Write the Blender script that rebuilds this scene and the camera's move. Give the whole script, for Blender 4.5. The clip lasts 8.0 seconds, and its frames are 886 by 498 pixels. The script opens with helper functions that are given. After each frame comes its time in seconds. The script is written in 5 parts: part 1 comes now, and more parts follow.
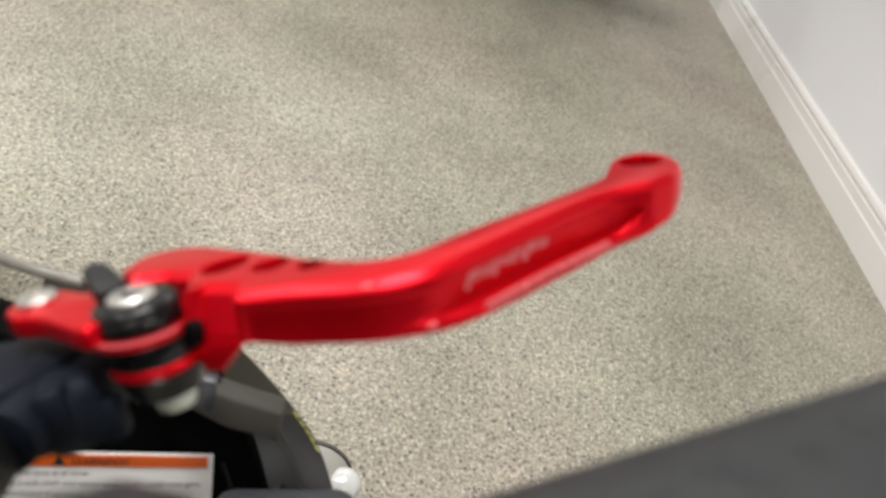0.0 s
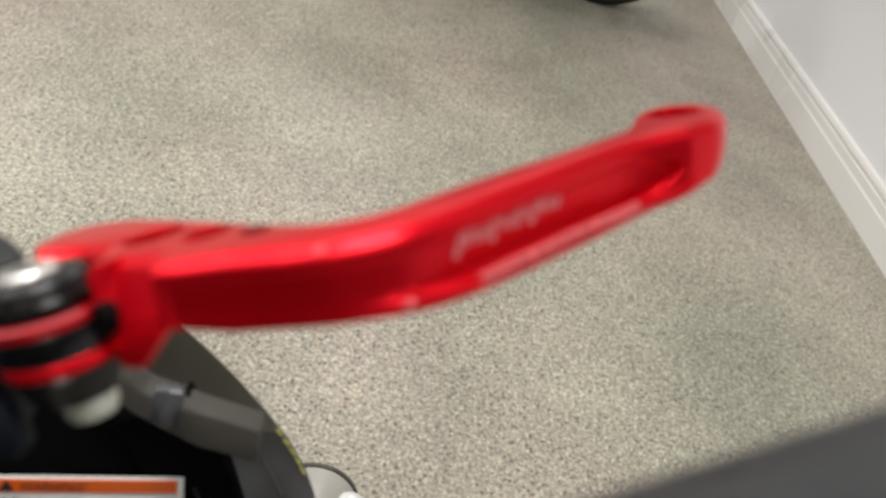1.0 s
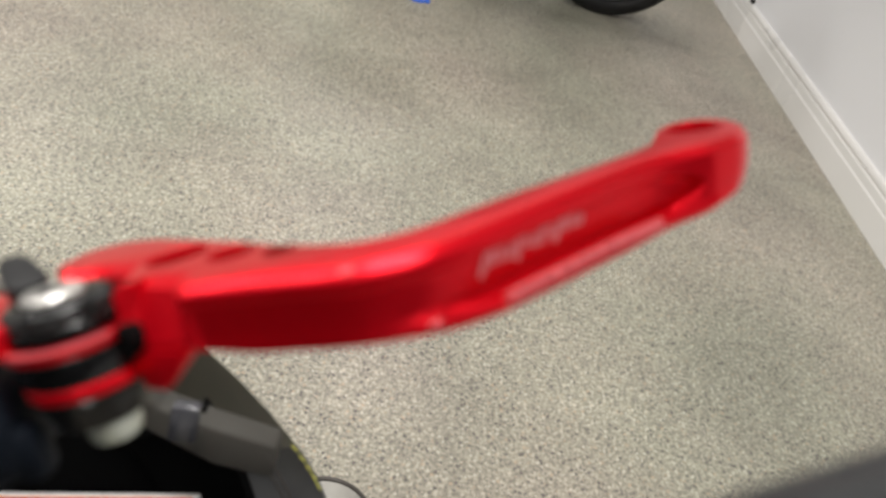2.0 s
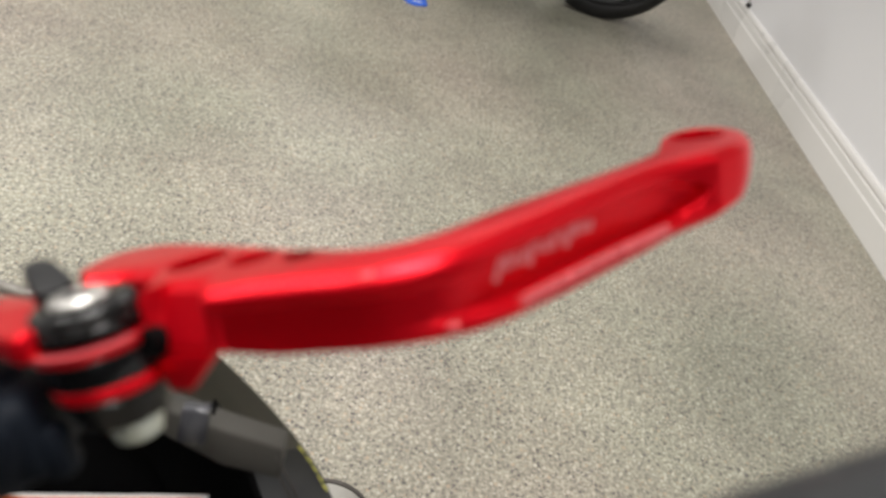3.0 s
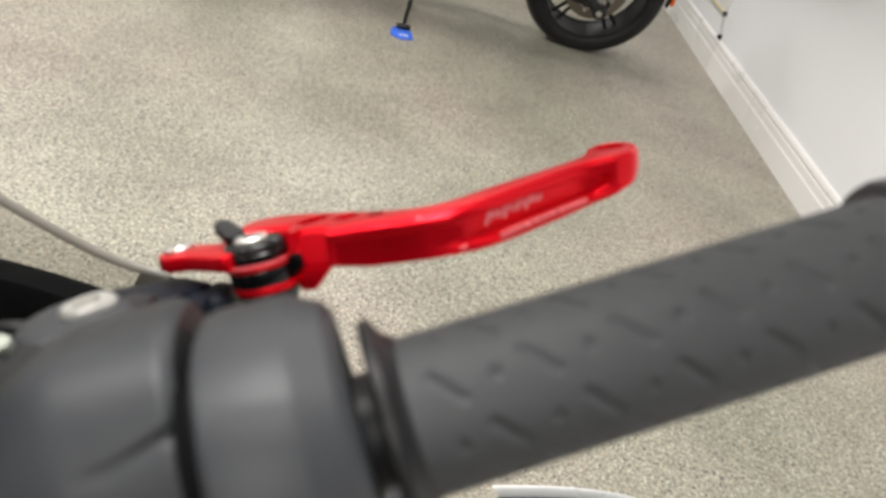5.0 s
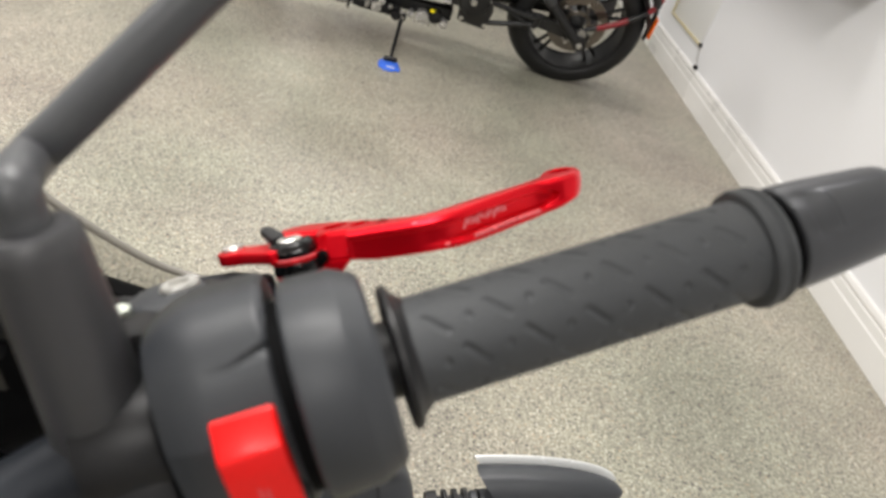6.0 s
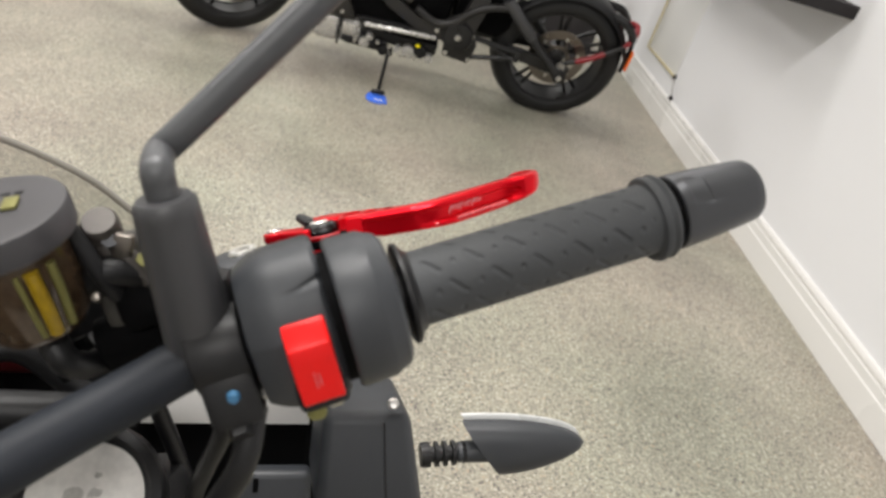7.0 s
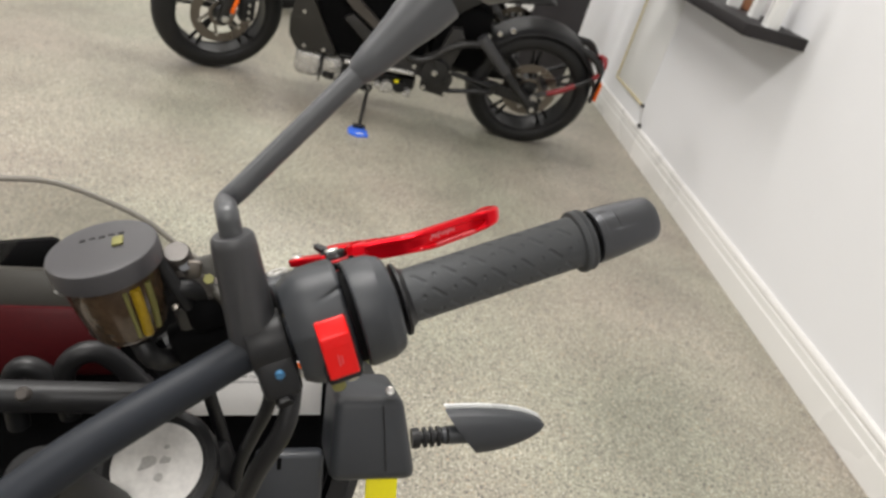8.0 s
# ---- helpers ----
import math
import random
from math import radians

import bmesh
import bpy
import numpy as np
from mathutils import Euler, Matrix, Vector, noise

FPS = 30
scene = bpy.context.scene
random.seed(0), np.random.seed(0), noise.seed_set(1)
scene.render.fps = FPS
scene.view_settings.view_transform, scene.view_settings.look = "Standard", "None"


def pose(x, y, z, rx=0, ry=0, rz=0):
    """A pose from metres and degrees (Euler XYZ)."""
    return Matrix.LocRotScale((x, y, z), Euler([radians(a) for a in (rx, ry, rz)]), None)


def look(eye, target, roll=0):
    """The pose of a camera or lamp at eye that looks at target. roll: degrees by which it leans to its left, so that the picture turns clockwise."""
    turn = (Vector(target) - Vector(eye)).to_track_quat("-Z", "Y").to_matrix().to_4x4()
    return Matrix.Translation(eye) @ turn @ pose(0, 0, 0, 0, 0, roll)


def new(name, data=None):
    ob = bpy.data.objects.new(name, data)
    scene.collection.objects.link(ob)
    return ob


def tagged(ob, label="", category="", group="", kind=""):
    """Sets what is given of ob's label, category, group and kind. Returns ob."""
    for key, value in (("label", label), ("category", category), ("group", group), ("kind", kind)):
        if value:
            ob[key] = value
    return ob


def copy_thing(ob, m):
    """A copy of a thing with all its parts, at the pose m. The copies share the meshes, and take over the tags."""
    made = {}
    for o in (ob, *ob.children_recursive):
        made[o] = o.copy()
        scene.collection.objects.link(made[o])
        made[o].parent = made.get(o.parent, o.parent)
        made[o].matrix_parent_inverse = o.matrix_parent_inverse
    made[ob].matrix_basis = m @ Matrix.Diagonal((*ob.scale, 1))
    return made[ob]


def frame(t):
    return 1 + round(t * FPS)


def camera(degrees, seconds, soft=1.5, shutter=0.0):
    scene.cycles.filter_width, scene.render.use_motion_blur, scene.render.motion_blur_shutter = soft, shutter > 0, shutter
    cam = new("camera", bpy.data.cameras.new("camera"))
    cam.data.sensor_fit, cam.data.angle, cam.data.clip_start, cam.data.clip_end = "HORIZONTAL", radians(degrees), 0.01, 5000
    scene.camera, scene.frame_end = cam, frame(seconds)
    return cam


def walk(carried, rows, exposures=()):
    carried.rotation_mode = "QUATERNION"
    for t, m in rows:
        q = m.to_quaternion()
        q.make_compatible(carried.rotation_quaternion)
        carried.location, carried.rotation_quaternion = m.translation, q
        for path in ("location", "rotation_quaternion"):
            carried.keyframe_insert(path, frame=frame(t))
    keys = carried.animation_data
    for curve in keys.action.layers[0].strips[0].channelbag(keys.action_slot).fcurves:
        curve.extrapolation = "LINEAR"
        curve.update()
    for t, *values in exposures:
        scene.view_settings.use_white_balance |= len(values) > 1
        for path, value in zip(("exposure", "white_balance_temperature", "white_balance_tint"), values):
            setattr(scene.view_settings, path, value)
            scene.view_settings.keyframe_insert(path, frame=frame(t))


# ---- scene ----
cam = camera(63.0, 8.0, soft=2.6)
cam.data.dof.use_dof = True
cam.data.dof.focus_distance, cam.data.dof.aperture_fstop = 0.62, 11.0
PATH = [
    (0, (0.049, 0.333, 1.091), (0.386, 1.814, -0.21), 22.4),
    (0.5, (0.055, 0.347, 1.073), (0.361, 1.843, -0.218), 21.0),
    (1, (0.062, 0.351, 1.064), (0.342, 1.87, -0.206), 20.2),
    (1.5, (0.061, 0.351, 1.064), (0.325, 1.884, -0.193), 19.6),
    (2, (0.059, 0.352, 1.064), (0.315, 1.889, -0.19), 19.2),
    (3.5, (0.054, 0.343, 1.07), (0.326, 1.89, -0.168), 19.6),
    (4, (0.052, 0.324, 1.08), (0.332, 1.879, -0.146), 19.6),
    (4.5, (0.047, 0.299, 1.092), (0.33, 1.869, -0.113), 19.4),
    (5, (0.04, 0.266, 1.106), (0.325, 1.858, -0.071), 19.0),
    (6.3, (0.029, 0.179, 1.149), (0.335, 1.83, 0.063), 18.5),
    (6.5, (0.027, 0.162, 1.155), (0.334, 1.823, 0.084), 18.3),
    (7, (0.021, 0.11, 1.169), (0.34, 1.795, 0.14), 18.2),
    (7.5, (0.014, 0.047, 1.191), (0.346, 1.753, 0.202), 17.7),
    (8, (0.002, 0.007, 1.225), (0.355, 1.729, 0.272), 17.3),
]
walk(cam, [(t, look(eye, target, roll)) for t, eye, target, roll in PATH], [(0, 0.03), (1, -0.06), (2, -0.07), (3.5, -0.07), (4.2, 0.07), (5, 0.2), (6.5, 0.22), (8, 0.14)])

# ---- world, lights ----
world = bpy.data.worlds.new("room_air")
scene.world = world
world.use_nodes = True
world.node_tree.nodes["Background"].inputs[0].default_value = (0.9, 0.95, 1.0, 1)
world.node_tree.nodes["Background"].inputs[1].default_value = 0.02
CEIL = 2.9
LAMP_SPOTS = [(-0.55, 0.9, 54), (0.2, 3.45, 24), (-2.5, 1.0, 41), (-2.4, 4.6, 36), (-0.35, -1.5, 31), (-0.35, 5.8, 37)]
for lx, ly, watts in LAMP_SPOTS:
    lamp = bpy.data.lights.new("ceiling_panel_light", "AREA")
    lamp.shape, lamp.size, lamp.size_y = "RECTANGLE", 1.15, 0.55
    lamp.energy, lamp.color = watts, (1.0, 0.972, 0.94)
    lo = new("ceiling_panel_light", lamp)
    lo.location = (lx, ly, CEIL - 0.05)

# ---- materials ----
def mk(name, color, rough=0.5, metal=0.0, grain=400.0, var=0.15, bump=0.05, coat=0.0, spec=0.5, big=6.0):
    """A principled material with colour and gloss that vary at two scales, and fine relief."""
    m = bpy.data.materials.new(name)
    m.use_nodes = True
    nt = m.node_tree
    p = nt.nodes["Principled BSDF"]
    p.inputs["Metallic"].default_value = metal
    p.inputs["Specular IOR Level"].default_value = spec
    p.inputs["Coat Weight"].default_value = coat
    p.inputs["Coat Roughness"].default_value = 0.08
    tc = nt.nodes.new("ShaderNodeTexCoord")
    n1 = nt.nodes.new("ShaderNodeTexNoise")
    n1.inputs["Scale"].default_value, n1.inputs["Detail"].default_value = grain, 3
    n2 = nt.nodes.new("ShaderNodeTexNoise")
    n2.inputs["Scale"].default_value, n2.inputs["Detail"].default_value = big, 4
    nt.links.new(tc.outputs["Object"], n1.inputs["Vector"])
    nt.links.new(tc.outputs["Object"], n2.inputs["Vector"])
    add = nt.nodes.new("ShaderNodeMath")
    add.operation = "ADD"
    nt.links.new(n1.outputs["Fac"], add.inputs[0])
    nt.links.new(n2.outputs["Fac"], add.inputs[1])
    mr = nt.nodes.new("ShaderNodeMapRange")
    mr.inputs["From Min"].default_value, mr.inputs["From Max"].default_value = 0.6, 1.4
    mr.inputs["To Min"].default_value, mr.inputs["To Max"].default_value = 1 - var, 1 + var
    nt.links.new(add.outputs[0], mr.inputs["Value"])
    mul = nt.nodes.new("ShaderNodeVectorMath")
    mul.operation = "SCALE"
    mul.inputs[0].default_value = color
    nt.links.new(mr.outputs[0], mul.inputs["Scale"])
    nt.links.new(mul.outputs[0], p.inputs["Base Color"])
    r = nt.nodes.new("ShaderNodeMapRange")
    r.inputs["From Min"].default_value, r.inputs["From Max"].default_value = 0.3, 0.7
    r.inputs["To Min"].default_value, r.inputs["To Max"].default_value = max(rough - 0.06, 0.02), min(rough + 0.06, 1)
    nt.links.new(n2.outputs["Fac"], r.inputs["Value"])
    nt.links.new(r.outputs[0], p.inputs["Roughness"])
    if bump:
        b = nt.nodes.new("ShaderNodeBump")
        b.inputs["Strength"].default_value, b.inputs["Distance"].default_value = bump, 0.0006
        nt.links.new(n1.outputs["Fac"], b.inputs["Height"])
        nt.links.new(b.outputs[0], p.inputs["Normal"])
    return m


def flake_floor():
    """Poured epoxy with scattered rounded chips in cream, tan, grey and charcoal, under a satin clear coat."""
    m = bpy.data.materials.new("flake_epoxy")
    m.use_nodes = True
    nt = m.node_tree
    p = nt.nodes["Principled BSDF"]
    tc = nt.nodes.new("ShaderNodeTexCoord")

    def noise_of(scale, detail):
        n = nt.nodes.new("ShaderNodeTexNoise")
        n.inputs["Scale"].default_value, n.inputs["Detail"].default_value = scale, detail
        nt.links.new(tc.outputs["Object"], n.inputs["Vector"])
        return n

    def span(socket, a, b, lo, hi):
        r = nt.nodes.new("ShaderNodeMapRange")
        r.inputs["From Min"].default_value, r.inputs["From Max"].default_value = a, b
        r.inputs["To Min"].default_value, r.inputs["To Max"].default_value = lo, hi
        nt.links.new(socket, r.inputs["Value"])
        return r.outputs[0]

    def over(base, scale, stops, size, shift):
        """A scatter of chips laid over what is below: each cell takes a colour, or none where its share is empty."""
        move_by = nt.nodes.new("ShaderNodeVectorMath")
        move_by.operation = "ADD"
        move_by.inputs[1].default_value = (shift, shift * 0.7, 0)
        nt.links.new(tc.outputs["Object"], move_by.inputs[0])
        v = nt.nodes.new("ShaderNodeTexVoronoi")
        v.inputs["Scale"].default_value = scale
        nt.links.new(move_by.outputs[0], v.inputs["Vector"])
        sep = nt.nodes.new("ShaderNodeSeparateColor")
        nt.links.new(v.outputs["Color"], sep.inputs[0])
        ramp = nt.nodes.new("ShaderNodeValToRGB")
        ramp.color_ramp.interpolation = "CONSTANT"
        els = ramp.color_ramp.elements
        els[0].position, els[0].color = stops[0][0], (*stops[0][1], 1)
        els[1].position, els[1].color = stops[1][0], (*stops[1][1], 1)
        for pos, col in stops[2:]:
            els.new(pos).color = (*col, 1)
        nt.links.new(sep.outputs[0], ramp.inputs[0])
        inside = span(v.outputs["Distance"], size, size - 0.12, 0.0, 0.80)
        keep = nt.nodes.new("ShaderNodeMath")
        keep.operation = "LESS_THAN"
        keep.inputs[1].default_value = stops[-1][0] + 0.12
        nt.links.new(sep.outputs[0], keep.inputs[0])
        fac = nt.nodes.new("ShaderNodeMath")
        fac.operation = "MULTIPLY"
        nt.links.new(inside, fac.inputs[0])
        nt.links.new(keep.outputs[0], fac.inputs[1])
        mix = nt.nodes.new("ShaderNodeMixRGB")
        nt.links.new(fac.outputs[0], mix.inputs[0])
        nt.links.new(base, mix.inputs[1])
        nt.links.new(ramp.outputs[0], mix.inputs[2])
        return mix.outputs[0], v

    ground = nt.nodes.new("ShaderNodeValToRGB")
    ground.color_ramp.elements[0].position, ground.color_ramp.elements[0].color = 0.32, (0.235, 0.226, 0.183, 1)
    ground.color_ramp.elements[1].position, ground.color_ramp.elements[1].color = 0.66, (0.50, 0.47, 0.385, 1)
    nt.links.new(noise_of(130, 2).outputs["Fac"], ground.inputs[0])
    col, _ = over(ground.outputs[0], 200, [(0.0, (0.15, 0.145, 0.13)), (0.14, (0.26, 0.25, 0.215)), (0.32, (0.56, 0.52, 0.43)), (0.52, (0.50, 0.40, 0.29)), (0.58, (0.60, 0.57, 0.49))], 0.50, 0.0)
    col, cv = over(col, 118, [(0.0, (0.085, 0.082, 0.085)), (0.12, (0.18, 0.172, 0.16)), (0.22, (0.62, 0.58, 0.48)), (0.32, (0.56, 0.43, 0.31)), (0.37, (0.68, 0.65, 0.56))], 0.44, 3.7)
    col, _ = over(col, 84, [(0.0, (0.085, 0.080, 0.082)), (0.08, (0.15, 0.14, 0.14)), (0.11, (0.66, 0.61, 0.51))], 0.36, 8.1)
    # cloudy wear, and broad drifts of hue from pinkish to greenish beige
    wear = span(noise_of(2.4, 6).outputs["Fac"], 0.3, 0.7, 0.72, 1.02)
    mul = nt.nodes.new("ShaderNodeVectorMath")
    mul.operation = "SCALE"
    nt.links.new(col, mul.inputs[0])
    nt.links.new(wear, mul.inputs["Scale"])
    hue = nt.nodes.new("ShaderNodeValToRGB")
    hue.color_ramp.elements[0].position, hue.color_ramp.elements[0].color = 0.36, (0.965, 1.0, 0.965, 1)
    hue.color_ramp.elements[1].position, hue.color_ramp.elements[1].color = 0.64, (1.055, 1.0, 1.01, 1)
    nt.links.new(noise_of(1.1, 3).outputs["Fac"], hue.inputs[0])
    tint = nt.nodes.new("ShaderNodeVectorMath")
    tint.operation = "MULTIPLY"
    nt.links.new(mul.outputs[0], tint.inputs[0])
    nt.links.new(hue.outputs[0], tint.inputs[1])
    nt.links.new(tint.outputs[0], p.inputs["Base Color"])
    nt.links.new(span(noise_of(5.0, 3).outputs["Fac"], 0.3, 0.7, 0.37, 0.43), p.inputs["Roughness"])
    p.inputs["Specular IOR Level"].default_value = 0.42
    b = nt.nodes.new("ShaderNodeBump")
    b.inputs["Strength"].default_value, b.inputs["Distance"].default_value = 0.25, 0.0008
    nt.links.new(cv.outputs["Distance"], b.inputs["Height"])
    nt.links.new(b.outputs[0], p.inputs["Normal"])
    return m


def clear(name, color, alpha_like, rough=0.03, haze=(0.12, 0.115, 0.105)):
    """A thin smoked or tinted see-through plastic."""
    m = bpy.data.materials.new(name)
    m.use_nodes = True
    nt = m.node_tree
    nt.nodes.remove(nt.nodes["Principled BSDF"])
    out = nt.nodes["Material Output"]
    tr = nt.nodes.new("ShaderNodeBsdfTransparent")
    tr.inputs[0].default_value = (*color, 1)
    gl = nt.nodes.new("ShaderNodeBsdfGlossy")
    gl.inputs["Roughness"].default_value = rough
    fr = nt.nodes.new("ShaderNodeLayerWeight")
    fr.inputs[0].default_value = 0.5
    pw = nt.nodes.new("ShaderNodeMath")
    pw.operation = "POWER"
    pw.inputs[1].default_value = 3.2
    nt.links.new(fr.outputs["Facing"], pw.inputs[0])
    ma = nt.nodes.new("ShaderNodeMath")
    ma.operation = "MULTIPLY_ADD"
    ma.inputs[1].default_value, ma.inputs[2].default_value = 0.8, 0.04
    nt.links.new(pw.outputs[0], ma.inputs[0])
    mix = nt.nodes.new("ShaderNodeMixShader")
    nt.links.new(ma.outputs[0], mix.inputs[0])
    nt.links.new(tr.outputs[0], mix.inputs[1])
    nt.links.new(gl.outputs[0], mix.inputs[2])
    df = nt.nodes.new("ShaderNodeBsdfDiffuse")
    df.inputs[0].default_value = (*haze, 1)
    mix2 = nt.nodes.new("ShaderNodeMixShader")
    mix2.inputs[0].default_value = alpha_like
    nt.links.new(mix.outputs[0], mix2.inputs[1])
    nt.links.new(df.outputs[0], mix2.inputs[2])
    nt.links.new(mix2.outputs[0], out.inputs[0])
    return m


FLOOR = flake_floor()
WALL = mk("white_wall_paint", (0.83, 0.832, 0.85), 0.55, grain=500, var=0.02, bump=0.12, big=1.2)
TRIM = mk("white_gloss_trim", (0.82, 0.81, 0.79), 0.3, grain=300, var=0.02, bump=0.03, big=3)
CEILING = mk("ceiling_paint", (0.78, 0.78, 0.77), 0.8, grain=200, var=0.03, bump=0.1)
PANEL = mk("white_plastic_cover", (0.83, 0.83, 0.82), 0.35, grain=200, var=0.02, bump=0.02)
YELLOWED = mk("yellowed_caulk", (0.62, 0.55, 0.34), 0.5, grain=300, var=0.1)
SHELF = mk("dark_shelf_laminate", (0.020, 0.0175, 0.0185), 0.5, grain=250, var=0.2, spec=0.3)
RED = mk("red_anodised_metal", (0.74, 0.0010, 0.011), 0.33, metal=0.66, grain=900, var=0.05, bump=0.015, coat=0.06, spec=0.3)
MARK = mk("pale_engraving", (0.85, 0.34, 0.37), 0.45, grain=800, var=0.1)
REDPLASTIC = mk("red_switch_plastic", (0.90, 0.006, 0.006), 0.34, grain=600, var=0.04, bump=0.03, coat=0.08, spec=0.35)
RUBBER = mk("grip_rubber", (0.048, 0.051, 0.055), 0.62, grain=1400, var=0.15, bump=0.25)
PLASTIC = mk("dark_grey_plastic", (0.032, 0.035, 0.040), 0.48, grain=2600, var=0.08, bump=0.10)
BLACK = mk("black_plastic", (0.010, 0.010, 0.011), 0.46, grain=900, var=0.2, bump=0.1, spec=0.35)
MATTBLACK = mk("matt_black_moulding", (0.0028, 0.0028, 0.0031), 0.75, grain=700, var=0.2, bump=0.1, spec=0.06)
GLOSSBLACK = mk("gloss_black_anodised", (0.004, 0.004, 0.0045), 0.22, grain=900, var=0.2, bump=0.02, spec=0.4)
BAREND = mk("black_anodised_aluminium", (0.068, 0.070, 0.076), 0.36, metal=0.5, grain=1500, var=0.08, bump=0.04)
BARTUBE = mk("blue_black_bar_paint", (0.012, 0.015, 0.021), 0.56, grain=900, var=0.1, bump=0.05, spec=0.3)
NAVY = mk("navy_black_cast_paint", (0.005, 0.008, 0.014), 0.6, grain=900, var=0.1, bump=0.05, spec=0.15)
STEM = mk("matt_black_mirror_paint", (0.047, 0.047, 0.050), 0.45, grain=1200, var=0.08, bump=0.1)
STEEL = mk("zinc_steel", (0.66, 0.65, 0.62), 0.44, metal=1.0, grain=700, var=0.12, bump=0.05)
CASTSILVER = mk("silver_cast_metal", (0.62, 0.61, 0.59), 0.27, metal=0.65, grain=500, var=0.15, bump=0.2, big=25)
NUT = mk("pale_zinc_nut", (0.62, 0.66, 0.58), 0.35, metal=0.6, grain=600, var=0.1)
TYRE = mk("tyre_rubber", (0.010, 0.010, 0.0105), 0.55, grain=500, var=0.2, bump=0.2, spec=0.35)
RIM = mk("satin_black_rim", (0.010, 0.010, 0.0105), 0.45, metal=0.1, grain=500, var=0.2)
FRAME = mk("black_frame_paint", (0.016, 0.016, 0.017), 0.33, metal=0.2, grain=600, var=0.2, big=20)
DISC = mk("brushed_disc_steel", (0.20, 0.18, 0.16), 0.3, metal=1.0, grain=300, var=0.15, bump=0.1)
ORANGE = mk("amber_reflector", (0.95, 0.16, 0.01), 0.25, grain=900, var=0.1)
REDTAPE = mk("dark_red_tape", (0.23, 0.006, 0.012), 0.35, grain=500, var=0.1)
BLUE = mk("blue_plastic_puck", (0.05, 0.17, 0.80), 0.4, grain=300, var=0.05)
BLUECAP = mk("pale_blue_plastic", (0.05, 0.17, 0.32), 0.4, grain=600, var=0.05)
AMBER = mk("amber_fluid_cup", (0.060, 0.038, 0.022), 0.18, grain=300, var=0.5, bump=0.0, coat=0.4, big=45)
LIDGREY = mk("grey_reservoir_lid", (0.050, 0.048, 0.052), 0.45, grain=900, var=0.1)
WHITEPAPER = mk("white_label_paper", (0.88, 0.87, 0.85), 0.4, grain=500, var=0.03, bump=0.02)
ORANGEINK = mk("orange_label_ink", (0.80, 0.13, 0.01), 0.4, grain=500, var=0.04, bump=0.02)
INK = mk("black_ink", (0.02, 0.02, 0.02), 0.5, grain=500, var=0.1)
CLIPGREY = mk("glossy_grey_clip", (0.045, 0.046, 0.055), 0.16, grain=600, var=0.1, bump=0.0, coat=0.6)
YELLOWMARK = mk("yellow_green_ink", (0.52, 0.50, 0.10), 0.4, grain=300, var=0.04)
YELLOW = mk("yellow_tag", (0.95, 0.83, 0.0), 0.4, grain=300, var=0.04)
GAUGE = mk("pale_gauge_face", (0.76, 0.74, 0.71), 0.2, grain=200, var=0.18, bump=0.0, coat=0.6, big=40)
LAMPSHELL = mk("grey_lamp_shell", (0.33, 0.32, 0.29), 0.45, grain=300, var=0.05)
LENS = mk("silver_signal_lens", (0.66, 0.67, 0.66), 0.3, metal=0.2, grain=300, var=0.05)
DARKRED = mk("dark_red_panel_and_hole_shade", (0.050, 0.0025, 0.004), 0.5, grain=300, var=0.2, spec=0.15)
CHARCOAL = mk("charcoal_board", (0.03, 0.027, 0.03), 0.6, grain=150, var=0.5, bump=0.3)
LAMPGLOW = mk("lamp_diffuser", (0.9, 0.9, 0.88), 0.5, grain=200, var=0.02)
BROWN = mk("brown_card", (0.30, 0.13, 0.06), 0.5)
SMOKE = clear("smoked_screen", (0.80, 0.79, 0.77), 0.16, haze=(0.22, 0.21, 0.20))
SMOKE_DARK = clear("dark_smoked_screen", (0.36, 0.355, 0.32), 0.86, haze=(0.165, 0.159, 0.136))
AMBERGLINT = mk("amber_glint_plastic", (0.34, 0.22, 0.01), 0.3, grain=300, var=0.3)
PLAINGREY = mk("grey_reflection_and_wire", (0.40, 0.39, 0.37), 0.35, grain=400, var=0.3)
SIDE = clear("smoked_cowl_side", (0.16, 0.16, 0.155), 0.86, 0.10, (0.090, 0.091, 0.092))
STEMGREY = mk("satin_grey_mirror_stem", (0.070, 0.072, 0.077), 0.42, grain=1200, var=0.08, bump=0.08)
# paler red: painted highlights on the lever's edges, wear and the switch mark
PALERED = mk("red_anodising_wear_and_highlight", (0.86, 0.13, 0.15), 0.3, metal=0.35, grain=700, var=0.2, bump=0.02, coat=0.3, big=60)
TAUPE = mk("dark_taupe_plastic", (0.040, 0.037, 0.031), 0.5, grain=900, var=0.12, bump=0.1)
OLIVE = mk("dull_olive_zinc", (0.20, 0.19, 0.06), 0.45, metal=0.3, grain=600, var=0.1)
DULLFRAME = mk("dull_dark_frame_paint", (0.026, 0.025, 0.025), 0.4, metal=0.2, grain=600, var=0.15, big=20)
CASECOVER = mk("dark_brown_grey_cover", (0.018, 0.0165, 0.0145), 0.42, grain=900, var=0.15, bump=0.1)
GREYFRAME = mk("warm_grey_frame_paint", (0.070, 0.062, 0.056), 0.4, metal=0.3, grain=600, var=0.15, big=20)

# ---- building helpers ----
def finish(bm, angle=38):
    """Mesh from a bmesh, smooth with sharp edges kept."""
    me = bpy.data.meshes.new("mesh")
    bmesh.ops.recalc_face_normals(bm, faces=bm.faces)
    bm.to_mesh(me)
    bm.free()
    me.shade_smooth()
    me.set_sharp_from_angle(angle=radians(angle))
    return me


